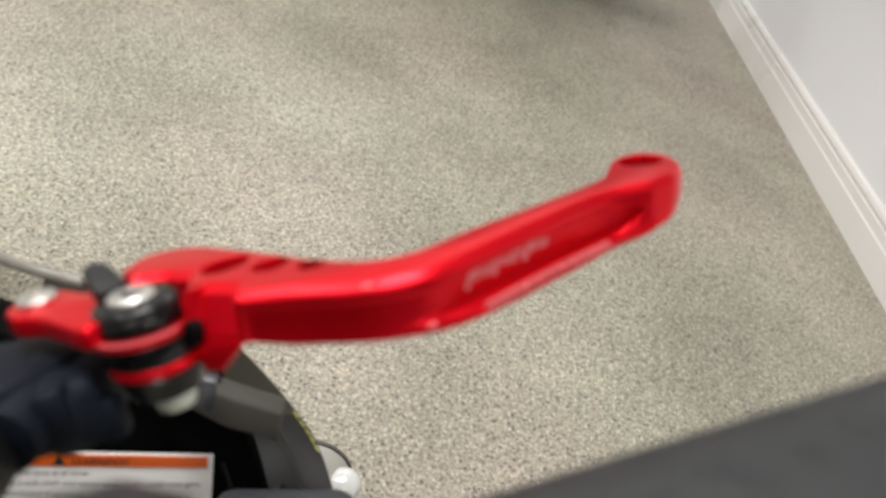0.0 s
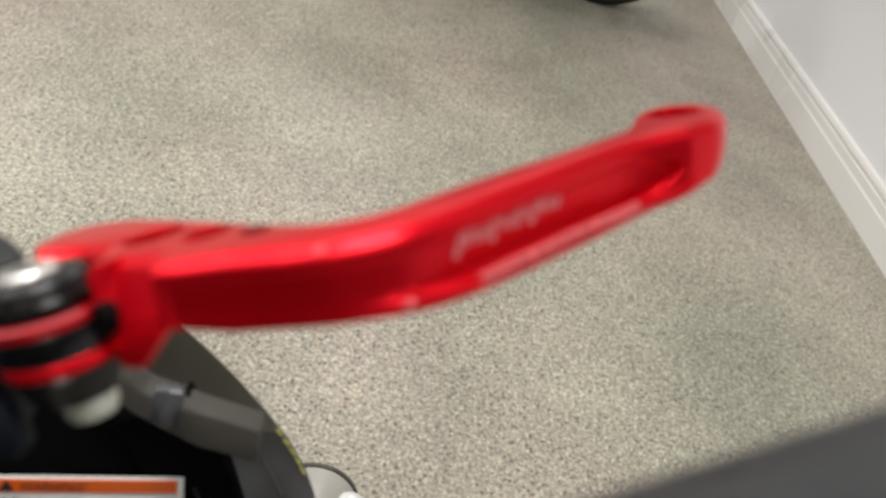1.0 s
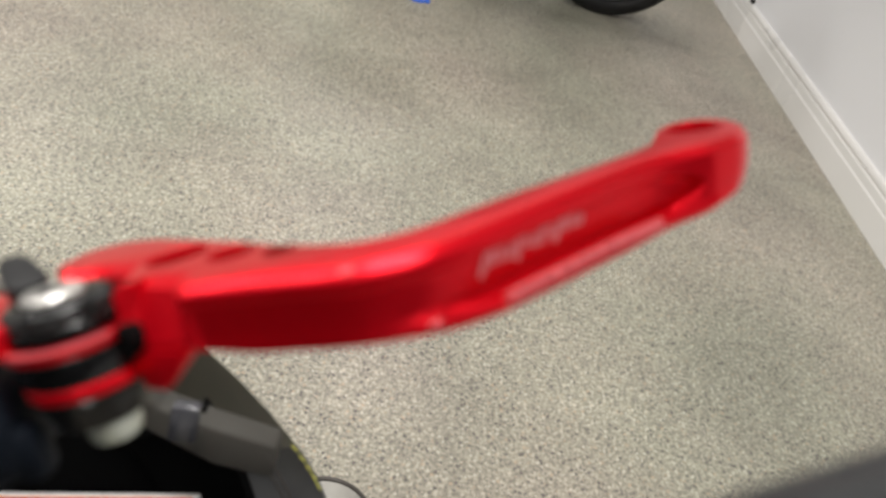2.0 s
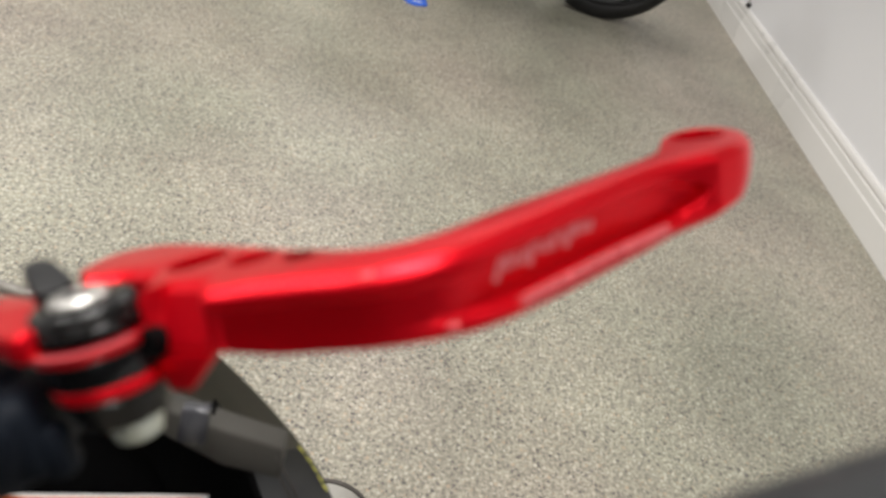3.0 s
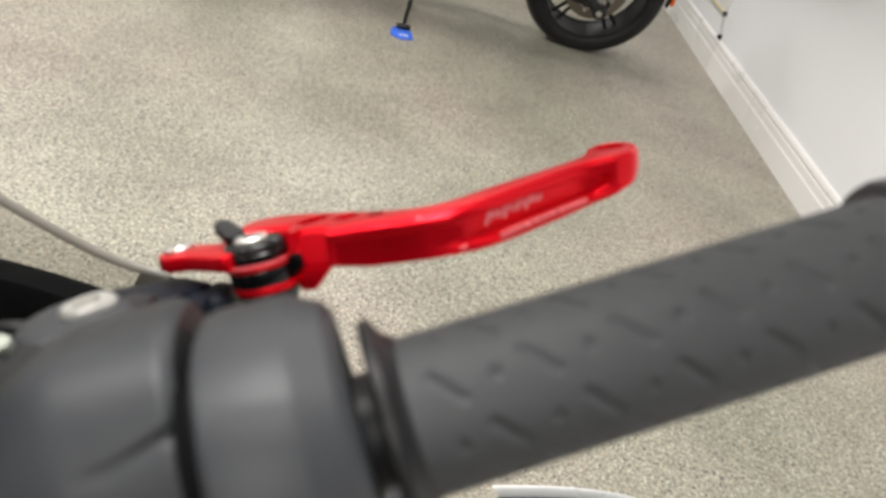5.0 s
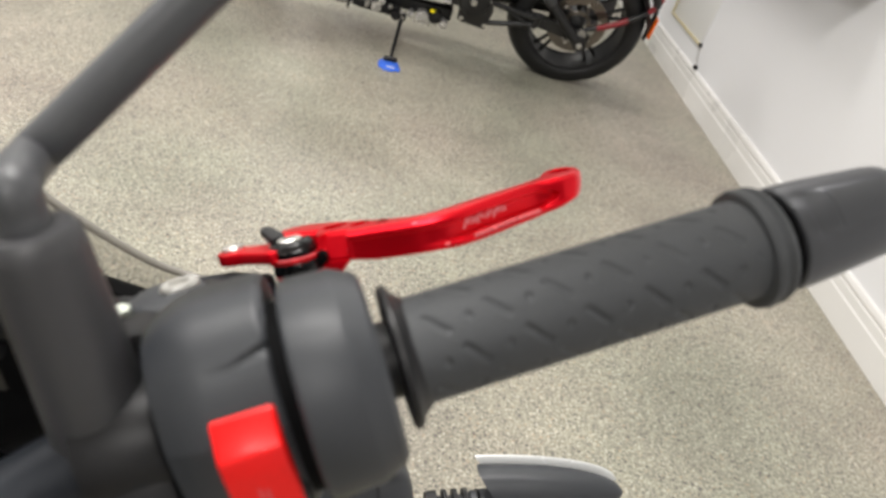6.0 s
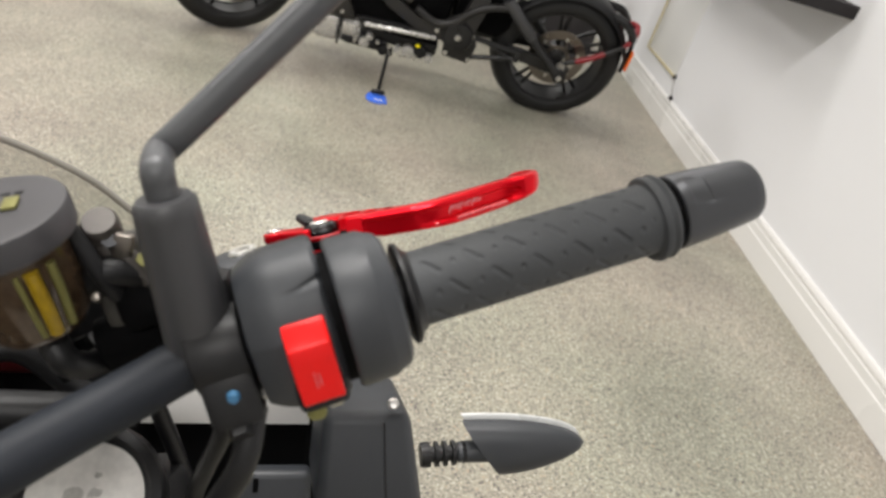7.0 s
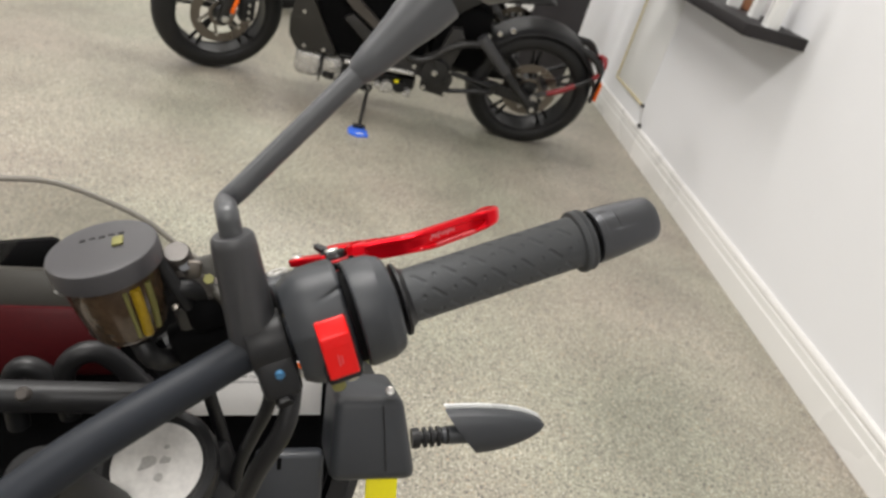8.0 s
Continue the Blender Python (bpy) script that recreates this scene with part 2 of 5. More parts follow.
def thing(name, label, category, at=(0, 0, 0), group="", kind=""):
    ob = new(name)
    ob.location = at
    ob.empty_display_size = 0.05
    return tagged(ob, label, category, group, kind)


def part(name, bm, material, parent, label="", angle=38):
    """One mesh in world coordinates under a thing (an Empty that is only shifted) or under a part."""
    me = bm if isinstance(bm, bpy.types.Mesh) else finish(bm, angle)
    me.materials.clear()
    me.materials.append(material)
    ob = new(name, me)
    ob.parent = parent
    ob.matrix_parent_inverse = Matrix.Translation(parent.location).inverted()
    if label:
        ob["label"] = label
    return ob


def setting(name, bm, material, label, category="", angle=38):
    me = finish(bm, angle)
    me.materials.append(material)
    return tagged(new(name, me), label, category or name.split("_")[0], kind="structure")


def move(bm, m):
    bmesh.ops.transform(bm, matrix=m, verts=bm.verts)
    return bm


def join(*bms):
    out = bmesh.new()
    for b in bms:
        me = bpy.data.meshes.new("tmp")
        b.to_mesh(me)
        b.free()
        out.from_mesh(me)
        bpy.data.meshes.remove(me)
    return out


def box(x0, x1, y0, y1, z0, z1, bevel=0.0, seg=2):
    bm = bmesh.new()
    bmesh.ops.create_cube(bm, size=1)
    bmesh.ops.transform(bm, matrix=Matrix.LocRotScale(((x0 + x1) / 2, (y0 + y1) / 2, (z0 + z1) / 2), None, (x1 - x0, y1 - y0, z1 - z0)), verts=bm.verts)
    if bevel:
        bmesh.ops.bevel(bm, geom=bm.edges[:], offset=bevel, segments=seg, profile=0.5, affect="EDGES")
    return bm


def basis(axis, hint=(0, 0, 1)):
    """A turn whose z lies along axis."""
    z = Vector(axis).normalized()
    x = Vector(hint).cross(z)
    if x.length < 1e-4:
        x = Vector((1, 0, 0)).cross(z)
        if x.length < 1e-4:
            x = Vector((0, 1, 0))
    x.normalize()
    y = z.cross(x)
    return Matrix((x, y, z)).transposed().to_4x4()


def revolve(profile, at=(0, 0, 0), axis=(0, 0, 1), n=40, squash=None, close=True):
    """A solid turned round axis from (along, radius) pairs. squash(angle, along) scales the radius."""
    bm = bmesh.new()
    rings = []
    for s, r in profile:
        rings.append([bm.verts.new((r * (squash(2 * math.pi * k / n, s) if squash else 1) * math.cos(2 * math.pi * k / n), r * (squash(2 * math.pi * k / n, s) if squash else 1) * math.sin(2 * math.pi * k / n), s)) for k in range(n)])
    for a, b in zip(rings, rings[1:]):
        for k in range(n):
            bm.faces.new((a[k], a[(k + 1) % n], b[(k + 1) % n], b[k]))
    if close:
        bm.faces.new(rings[0][::-1])
        bm.faces.new(rings[-1])
    return move(bm, Matrix.Translation(at) @ basis(axis))


def rod(a, b, r, n=24, r2=None, bevel=0.0):
    a, b = Vector(a), Vector(b)
    length = (b - a).length
    r2 = r if r2 is None else r2
    if bevel:
        prof = [(0, r - bevel), (bevel * 0.3, r - bevel * 0.3), (bevel, r), (length - bevel, r2), (length - bevel * 0.3, r2 - bevel * 0.3), (length, r2 - bevel)]
    else:
        prof = [(0, r), (length, r2)]
    return revolve(prof, a, b - a, n)


def smooth_path(points, steps=8):
    """Catmull-Rom through the points."""
    pts = [Vector(p) for p in points]
    pts = [pts[0] * 2 - pts[1], *pts, pts[-1] * 2 - pts[-2]]
    out = []
    for i in range(1, len(pts) - 2):
        p0, p1, p2, p3 = pts[i - 1 : i + 3]
        for k in range(steps):
            t = k / steps
            out.append(0.5 * (2 * p1 + (p2 - p0) * t + (2 * p0 - 5 * p1 + 4 * p2 - p3) * t * t + (3 * p1 - p0 - 3 * p2 + p3) * t ** 3))
    out.append(pts[-2])
    return out


def tube(points, radius, n=16, steps=8, smooth=True):
    """A round tube along points; radius may be a number or one for each point of the path's ends."""
    path = smooth_path(points, steps) if smooth else [Vector(p) for p in points]
    bm = bmesh.new()
    rings, up = [], Vector((0.13, 0.21, 0.97))
    for i, p in enumerate(path):
        d = (path[min(i + 1, len(path) - 1)] - path[max(i - 1, 0)]).normalized()
        x = up.cross(d).normalized()
        up = d.cross(x)
        f = i / (len(path) - 1)
        r = radius if isinstance(radius, (int, float)) else radius[0] * (1 - f) + radius[1] * f
        rings.append([bm.verts.new(p + r * (math.cos(2 * math.pi * k / n) * x + math.sin(2 * math.pi * k / n) * up)) for k in range(n)])
    for a, b in zip(rings, rings[1:]):
        for k in range(n):
            bm.faces.new((a[k], a[(k + 1) % n], b[(k + 1) % n], b[k]))
    bm.faces.new(rings[0][::-1])
    bm.faces.new(rings[-1])
    return bm


def plate(outline, thick, holes=(), bevel=0.0006, m=Matrix(), res=6):
    """A flat plate with rounded edges from an outline and holes in x and y, from z = 0 up to thick."""
    cu = bpy.data.curves.new("tmp", "CURVE")
    cu.dimensions, cu.fill_mode = "2D", "BOTH"
    cu.extrude, cu.bevel_depth, cu.bevel_resolution, cu.offset = thick / 2 - bevel, bevel, 2, -bevel
    for loop in (outline, *holes):
        sp = cu.splines.new("POLY")
        sp.points.add(len(loop) - 1)
        for q, (x, y) in zip(sp.points, loop):
            q.co = (x, y, 0, 1)
        sp.use_cyclic_u = True
    tmp = bpy.data.objects.new("tmp", cu)
    me = bpy.data.meshes.new_from_object(tmp)
    bm = bmesh.new()
    bm.from_mesh(me)
    bpy.data.objects.remove(tmp)
    bpy.data.curves.remove(cu)
    bpy.data.meshes.remove(me)
    bmesh.ops.remove_doubles(bm, verts=bm.verts, dist=1e-6)
    return move(bm, m @ Matrix.Translation((0, 0, thick / 2)))


def round_loop(points, steps=6):
    """A closed smooth loop through points in the plane."""
    n = len(points)
    pts = [Vector((*p, 0)) for p in points]
    out = []
    for i in range(n):
        p0, p1, p2, p3 = pts[i - 1], pts[i], pts[(i + 1) % n], pts[(i + 2) % n]
        for k in range(steps):
            t = k / steps
            q = 0.5 * (2 * p1 + (p2 - p0) * t + (2 * p0 - 5 * p1 + 4 * p2 - p3) * t * t + (3 * p1 - p0 - 3 * p2 + p3) * t ** 3)
            out.append((q.x, q.y))
    return out


def ring_loop(x, y, rx, ry=None, turn=0.0, n=28):
    ry = ry or rx
    c, s = math.cos(radians(turn)), math.sin(radians(turn))
    return [(x + c * rx * math.cos(2 * math.pi * k / n) - s * ry * math.sin(2 * math.pi * k / n), y + s * rx * math.cos(2 * math.pi * k / n) + c * ry * math.sin(2 * math.pi * k / n)) for k in range(n)]


def ease(a, b, x):
    f = min(1.0, max(0.0, (x - a) / (b - a)))
    return f * f * (3 - 2 * f)


def writing(text, size, m, extrude=0.00005, shear=0.0):
    """Flat lettering as a bmesh in the built-in font, its baseline from the origin along x."""
    cu = bpy.data.curves.new("tmp", "FONT")
    cu.body, cu.size, cu.extrude, cu.shear, cu.resolution_u = text, size, extrude, shear, 3
    tmp = bpy.data.objects.new("tmp", cu)
    me = bpy.data.meshes.new_from_object(tmp)
    bm = bmesh.new()
    bm.from_mesh(me)
    bpy.data.objects.remove(tmp)
    bpy.data.curves.remove(cu)
    bpy.data.meshes.remove(me)
    return move(bm, m)

# ---- the showroom ----
XW, XE, YS, YN = -4.2, 1.648, -3.4, 7.2
setting("floor", box(XW - 0.15, XE + 0.15, YS - 0.15, YN + 0.15, -0.12, 0), FLOOR, "speckled beige and grey epoxy flake floor", "floor")
setting("wall_east", box(XE, XE + 0.14, YS - 0.14, YN + 0.14, 0, CEIL), WALL, "plain white painted wall", "wall")
setting("wall_west", box(XW - 0.14, XW, YS - 0.14, YN + 0.14, 0, CEIL), WALL, "plain white painted wall", "wall")
setting("wall_south", box(XW, XE, YS - 0.14, YS, 0, CEIL), WALL, "plain white painted wall", "wall")
setting("wall_north", box(XW, XE, YN, YN + 0.14, 0, CEIL), WALL, "plain white painted wall", "wall")
setting("ceiling", box(XW - 0.14, XE + 0.14, YS - 0.14, YN + 0.14, CEIL, CEIL + 0.1), CEILING, "plain white ceiling", "ceiling")


def baseboard(name, length, m):
    """A moulded skirting: a flat face, a bead and a stepped, rounded top."""
    prof = [(0, 0), (0.017, 0), (0.017, 0.086), (0.0155, 0.0885), (0.0135, 0.090), (0.0135, 0.118), (0.0115, 0.1205), (0.0085, 0.122), (0.0085, 0.1265), (0.0135, 0.1285), (0.0145, 0.133), (0.0135, 0.140), (0.0105, 0.147), (0.006, 0.151), (0, 0.152)]
    bm = bmesh.new()
    a = [bm.verts.new((x, 0, z)) for x, z in prof]
    b = [bm.verts.new((x, length, z)) for x, z in prof]
    for i in range(len(prof)):
        j = (i + 1) % len(prof)
        bm.faces.new((a[i], a[j], b[j], b[i]))
    bm.faces.new(a)
    bm.faces.new(b[::-1])
    return setting(name, move(bm, m), TRIM, "white gloss moulded baseboard along the wall", "baseboard", angle=25)


baseboard("baseboard", YN - YS, pose(XE, YN, 0, 0, 0, 180))
baseboard("baseboard", XE - XW - 0.04, pose(XE - 0.02, YS, 0, 0, 0, 90))
baseboard("baseboard", XE - XW - 0.04, pose(XW + 0.02, YN, 0, 0, 0, -90))
baseboard("baseboard", YN - YS, pose(XW, YS, 0))

for lx, ly, _ in LAMP_SPOTS:
    lamp_thing = thing("ceiling_light", "flat white ceiling light panel with a thin frame", "ceiling light", (lx, ly, CEIL), "ceiling lights")
    part("frame", join(box(lx - 0.62, lx - 0.585, ly - 0.32, ly + 0.32, CEIL - 0.03, CEIL, 0.003), box(lx + 0.585, lx + 0.62, ly - 0.32, ly + 0.32, CEIL - 0.03, CEIL, 0.003), box(lx - 0.584, lx + 0.584, ly - 0.32, ly - 0.285, CEIL - 0.03, CEIL, 0.003), box(lx - 0.584, lx + 0.584, ly + 0.285, ly + 0.32, CEIL - 0.03, CEIL, 0.003)), TRIM, lamp_thing)
    part("diffuser", box(lx - 0.583, lx + 0.583, ly - 0.284, ly + 0.284, CEIL - 0.02, CEIL - 0.002), LAMPGLOW, lamp_thing)

# access cover on the wall, with its yellowed edge, small catch and wire
cover = thing("access_cover", "white plastic access cover with yellowed edge on the wall", "access cover", (XE, 4.14, 0.5))
part("panel", box(XE - 0.003, XE, 3.865, 4.40, 0.262, 1.05, 0.003), PANEL, cover)
part("edge_strip", box(XE - 0.015, XE, 3.868, 4.413, 0.252, 0.260, 0.002), YELLOWED, cover, "yellowed lower edge strip")
part("side_strip", box(XE - 0.013, XE, 4.403, 4.412, 0.262, 1.05, 0.002), YELLOWED, cover, "yellowed side strip")
part("catch", box(XE - 0.018, XE, 3.846, 3.860, 0.247, 0.268, 0.003), SHELF, cover, "small black catch")
clip = thing("cable_clip", "small black clip with a thin wire on the baseboard's top", "cable clip", (XE, 3.78, 0.152))
part("body", box(XE - 0.020, XE, 3.774, 3.796, 0.153, 0.172, 0.004), SHELF, clip)
part("wire", tube([(XE - 0.006, 3.79, 0.171), (XE - 0.005, 3.825, 0.20), (XE - 0.006, 3.85, 0.244)], 0.0022, 8, 5), PLAINGREY, clip, "thin grey wire")

# floating shelf with what stands on it
shelf = thing("wall_shelf", "dark laminate floating shelf on the white wall", "shelf", (XE, 3.3, 0.93))
part("board", box(1.388, XE, 2.662, 4.05, 0.902, 0.948, 0.002), SHELF, shelf)
for hx, hy, wide, deep, tall, turn in ((1.499, 2.676, 0.048, 0.050, 0.27, 3), (1.517, 2.872, 0.036, 0.045, 0.25, -4), (1.518, 3.085, 0.052, 0.050, 0.24, -14)):
    holder = thing("leaflet_holder", "white upright leaflet holder on the dark shelf", "holder", (hx, hy, 0.948), "holders on the shelf")
    at = pose(hx, hy, 0.948, 0, 0, turn)
    part("front", move(box(-wide / 2, wide / 2, 0.0, 0.006, 0.0, tall, 0.002), at), PANEL, holder)
    part("back", move(box(-wide / 2, wide / 2, deep - 0.005, deep, 0.0, tall, 0.002), at), PANEL, holder)
    part("base", move(box(-wide / 2, wide / 2, 0.0062, deep - 0.0052, 0.0, 0.006, 0.001), at), PANEL, holder)
    part("card", move(box(-wide / 2 + 0.003, wide / 2 - 0.004, 0.016, 0.030, 0.0065, tall * 0.9, 0.001), at), WHITEPAPER, holder)
jar = thing("brown_cup", "small brown cup on the dark shelf", "cup", (1.592, 3.11, 0.948))
part("body", revolve([(0, 0.024), (0.004, 0.028), (0.07, 0.033), (0.074, 0.031), (0.072, 0.029), (0.012, 0.025)], (1.592, 3.11, 0.948), (0, 0, 1), 28), BROWN, jar)

# dark board that stands at the far end of the wall
board = thing("display_board", "charcoal grainy free-standing display board", "board", (1.30, 4.71, 0))
part("panel", box(1.065, 1.40, 4.70, 4.73, 0.02, 1.75, 0.004), CHARCOAL, board)
part("foot", box(1.15, 1.36, 4.62, 4.80, 0, 0.02, 0.004), CHARCOAL, board)

# ---- the parked motorcycle ----
LEAN_BIKE = pose(0, 3.575, 0, 11.5, 0, 0)
REAR, FRONT = Vector((0.883, 0, 0.310)), Vector((-0.632, 0, 0.302))


def torus_tyre(radius, width, height, n=72):
    """A tyre's section turned round y: rounded tread, sidewalls and bead."""
    sec = []
    for k in range(17):
        a = math.pi * k / 16
        sec.append((-math.cos(a) * width / 2, radius - height + height * math.sin(a) ** 0.66))
    sec += [(width / 2 - 0.012, radius - height - 0.012), (-width / 2 + 0.012, radius - height - 0.012)]
    bm = bmesh.new()
    rings = [[bm.verts.new((r * math.cos(2 * math.pi * i / n), y, r * math.sin(2 * math.pi * i / n))) for y, r in sec] for i in range(n)]
    for i in range(n):
        a, b = rings[i], rings[(i + 1) % n]
        for k in range(len(sec)):
            j = (k + 1) % len(sec)
            bm.faces.new((a[k], a[j], b[j], b[k]))
    return bm


def ring_y(r_in, r_out, y0, y1, n=64):
    """A flat ring round y."""
    bm = bmesh.new()
    rings = [[bm.verts.new((r * math.cos(2 * math.pi * i / n), y, r * math.sin(2 * math.pi * i / n))) for r, y in ((r_in, y0), (r_out, y0), (r_out, y1), (r_in, y1))] for i in range(n)]
    for i in range(n):
        a, b = rings[i], rings[(i + 1) % n]
        for k in range(4):
            bm.faces.new((a[k], a[(k + 1) % 4], b[(k + 1) % 4], b[k]))
    return bm


def wheel(bike, m, radius, width, height, disc_r, spokes, disc_side, name):
    part("tyre", move(torus_tyre(radius, width, height), m), TYRE, bike, f"black rubber {name} tyre", angle=60)
    rr = radius - height
    rim = part("rim", move(join(ring_y(rr - 0.014, rr - 0.004, -width * 0.38, width * 0.38), ring_y(rr - 0.018, rr - 0.012, -width * 0.40, -width * 0.30), ring_y(rr - 0.018, rr - 0.012, width * 0.30, width * 0.40)), m), RIM, bike, "satin black cast rim")
    for k in range(spokes):
        a = 2 * math.pi * (k + 0.3) / spokes
        for d in (-0.11, 0.11):
            p = Vector((math.cos(a) * 0.04, 0, math.sin(a) * 0.04))
            q = Vector((math.cos(a + d) * (rr - 0.010), 0, math.sin(a + d) * (rr - 0.010)))
            part("spoke", move(rod(p, q, 0.011, 8, 0.008), m), RIM, rim)
    part("hub", move(revolve([(-0.07, 0.026), (-0.068, 0.03), (-0.03, 0.045), (0.03, 0.045), (0.068, 0.03), (0.07, 0.026)], (0, 0, 0), (0, 1, 0), 28), m), RIM, rim)
    disc = part("brake_disc", move(join(ring_y(disc_r - 0.042, disc_r, disc_side - 0.0025, disc_side + 0.0025), ring_y(0.045, 0.062, disc_side - 0.002, disc_side + 0.002)), m), DISC, bike, "brushed steel brake disc")
    for k in range(6):
        a = 2 * math.pi * k / 6
        part("disc_arm", move(rod((math.cos(a) * 0.058, disc_side, math.sin(a) * 0.058), (math.cos(a + 0.35) * (disc_r - 0.038), disc_side, math.sin(a + 0.35) * (disc_r - 0.038)), 0.006, 8), m), DISC, disc)
        part("rivet", move(rod((math.cos(a + 0.35) * (disc_r - 0.036), disc_side - 0.006, math.sin(a + 0.35) * (disc_r - 0.036)), (math.cos(a + 0.35) * (disc_r - 0.036), disc_side + 0.004, math.sin(a + 0.35) * (disc_r - 0.036)), 0.008, 12), m), STEEL, disc)


def sheet_arc(center, r, half, a0, a1, thick, n=36, curl=0.02):
    """A mudguard: a curved sheet over a wheel, its sides curled down."""
    bm = bmesh.new()
    cols = [(-half, -curl), (-half * 0.82, -curl * 0.25), (-half * 0.4, 0), (half * 0.4, 0), (half * 0.82, -curl * 0.25), (half, -curl)]
    rows = []
    for i in range(n + 1):
        a = radians(a0 + (a1 - a0) * i / n)
        rows.append([[bm.verts.new((center.x + (r + h + e) * math.cos(a), y, center.z + (r + h + e) * math.sin(a))) for y, h in cols] for e in (0, thick)])
    for i in range(n):
        for e in (0, 1):
            for k in range(len(cols) - 1):
                f = (rows[i][e][k], rows[i][e][k + 1], rows[i + 1][e][k + 1], rows[i + 1][e][k])
                bm.faces.new(f if e else f[::-1])
        for k in (0, len(cols) - 1):
            bm.faces.new((rows[i][0][k], rows[i + 1][0][k], rows[i + 1][1][k], rows[i][1][k]))
    for i in (0, n):
        for k in range(len(cols) - 1):
            bm.faces.new((rows[i][0][k], rows[i][1][k], rows[i][1][k + 1], rows[i][0][k + 1]))
    return bm


def slab(points, y0, y1, bevel=0.006):
    """A side profile in x and z, given thickness in y."""
    bm = bmesh.new()
    a = [bm.verts.new((x, y0, z)) for x, z in points]
    b = [bm.verts.new((x, y1, z)) for x, z in points]
    bm.faces.new(a)
    bm.faces.new(b[::-1])
    for i in range(len(points)):
        j = (i + 1) % len(points)
        bm.faces.new((a[i], b[i], b[j], a[j]))
    bmesh.ops.bevel(bm, geom=bm.edges[:], offset=bevel, segments=2, profile=0.5, affect="EDGES")
    return bm


def parked_bike():
    M = LEAN_BIKE
    bike = thing("motorcycle", "black electric motorcycle with red tail trim parked on its side stand", "motorcycle", (0.15, 3.5, 0), "parked motorcycles")
    P = lambda name, bm, material, label="", parent=None: part(name, move(bm, M), material, parent or bike, label)
    Q = lambda name, bm, material, label="", parent=None: P(name, move(bm, Matrix.Translation((-0.024, 0, 0.020))), material, label, parent)
    wheel(bike, M @ Matrix.Translation(REAR), 0.313, 0.172, 0.078, 0.136, 5, -0.055, "rear")
    wheel(bike, M @ Matrix.Translation(FRONT) @ pose(0, 0, 0, 0, 0, 27), 0.299, 0.122, 0.078, 0.142, 5, -0.055, "front")
    # rear mudguard and the tail hoop
    P("rear_mudguard", sheet_arc(REAR, 0.322, 0.098, 12, 140, 0.004), BLACK, "satin black rear mudguard")
    P("mudguard_badge", box(0.80, 0.85, -0.066, -0.050, 0.618, 0.623, 0.002), REDTAPE, "small dark red badge")
    hoop = Q("tail_hoop", tube([(0.915, -0.105, 0.282), (1.05, -0.112, 0.362), (1.155, -0.10, 0.435), (1.215, -0.06, 0.478), (1.228, 0.0, 0.49), (1.215, 0.06, 0.478), (1.155, 0.10, 0.435), (1.05, 0.112, 0.362), (0.915, 0.105, 0.282)], 0.011, 12, 7), FRAME, "black tubular tail hoop")
    Q("red_band", tube([(0.985, -0.111, 0.322), (1.045, -0.1135, 0.358), (1.10, -0.109, 0.396)], 0.0135, 12, 5), REDTAPE, "dark red band on the hoop", hoop)
    Q("tail_light", tube([(1.175, -0.099, 0.447), (1.212, -0.068, 0.492), (1.226, -0.02, 0.512), (1.226, 0.02, 0.512), (1.212, 0.068, 0.492), (1.175, 0.099, 0.447)], 0.0125, 12, 6), REDTAPE, "dark red tail light strip")
    Q("tail_arm", tube([(1.06, -0.05, 0.56), (1.14, -0.075, 0.545), (1.185, -0.088, 0.51), (1.205, -0.078, 0.478)], 0.019, 14, 6), FRAME)
    Q("tail_arm", tube([(1.06, 0.05, 0.56), (1.14, 0.075, 0.545), (1.185, 0.088, 0.51), (1.205, 0.078, 0.478)], 0.019, 14, 6), FRAME)
    Q("reflector_bracket", box(1.212, 1.226, -0.075, -0.050, 0.31, 0.46, 0.004), BLACK)
    Q("side_reflector", box(1.228, 1.240, -0.085, -0.045, 0.325, 0.425, 0.005), ORANGE, "amber side reflector")
    # swingarm, shocks
    P("swingarm", join(slab([(0.64, 0.276), (0.72, 0.270), (0.88, 0.246), (0.95, 0.255), (0.95, 0.298), (0.88, 0.304), (0.70, 0.326), (0.64, 0.328)], -0.112, -0.084), slab([(0.42, 0.30), (0.42, 0.235), (0.60, 0.245), (0.88, 0.262), (0.95, 0.285), (0.94, 0.325), (0.88, 0.330), (0.62, 0.315)], 0.084, 0.112), box(0.40, 0.47, -0.084, 0.084, 0.235, 0.30, 0.008)), FRAME, "black swingarm")
    P("swingarm_brace", join(rod((0.43, -0.122, 0.335), (0.69, -0.122, 0.312), 0.0125, 14), rod((0.46, -0.118, 0.226), (0.69, -0.120, 0.284), 0.0115, 14), rod((0.54, -0.12, 0.322), (0.65, -0.12, 0.278), 0.009, 12), rod((0.685, -0.122, 0.272), (0.695, -0.122, 0.326), 0.017, 14)), FRAME, "tubular swingarm brace")
    for side in (-1, 1):
        shock = P("shock_absorber", rod((0.565, side * 0.130, 0.545), (0.728, side * 0.132, 0.402), 0.028, 20, 0.025, 0.004), STEM, "dark grey shock absorber")
        P("shock_leg", rod((0.715, side * 0.132, 0.413), (0.905, side * 0.132, 0.255), 0.020, 18, 0.024, 0.003), FRAME, "", shock)
        P("shock_bolt", rod((0.905, side * 0.118, 0.262), (0.905, side * 0.166, 0.262), 0.015, 16, 0.013, 0.003), STEEL, "bright shock bolt", shock)
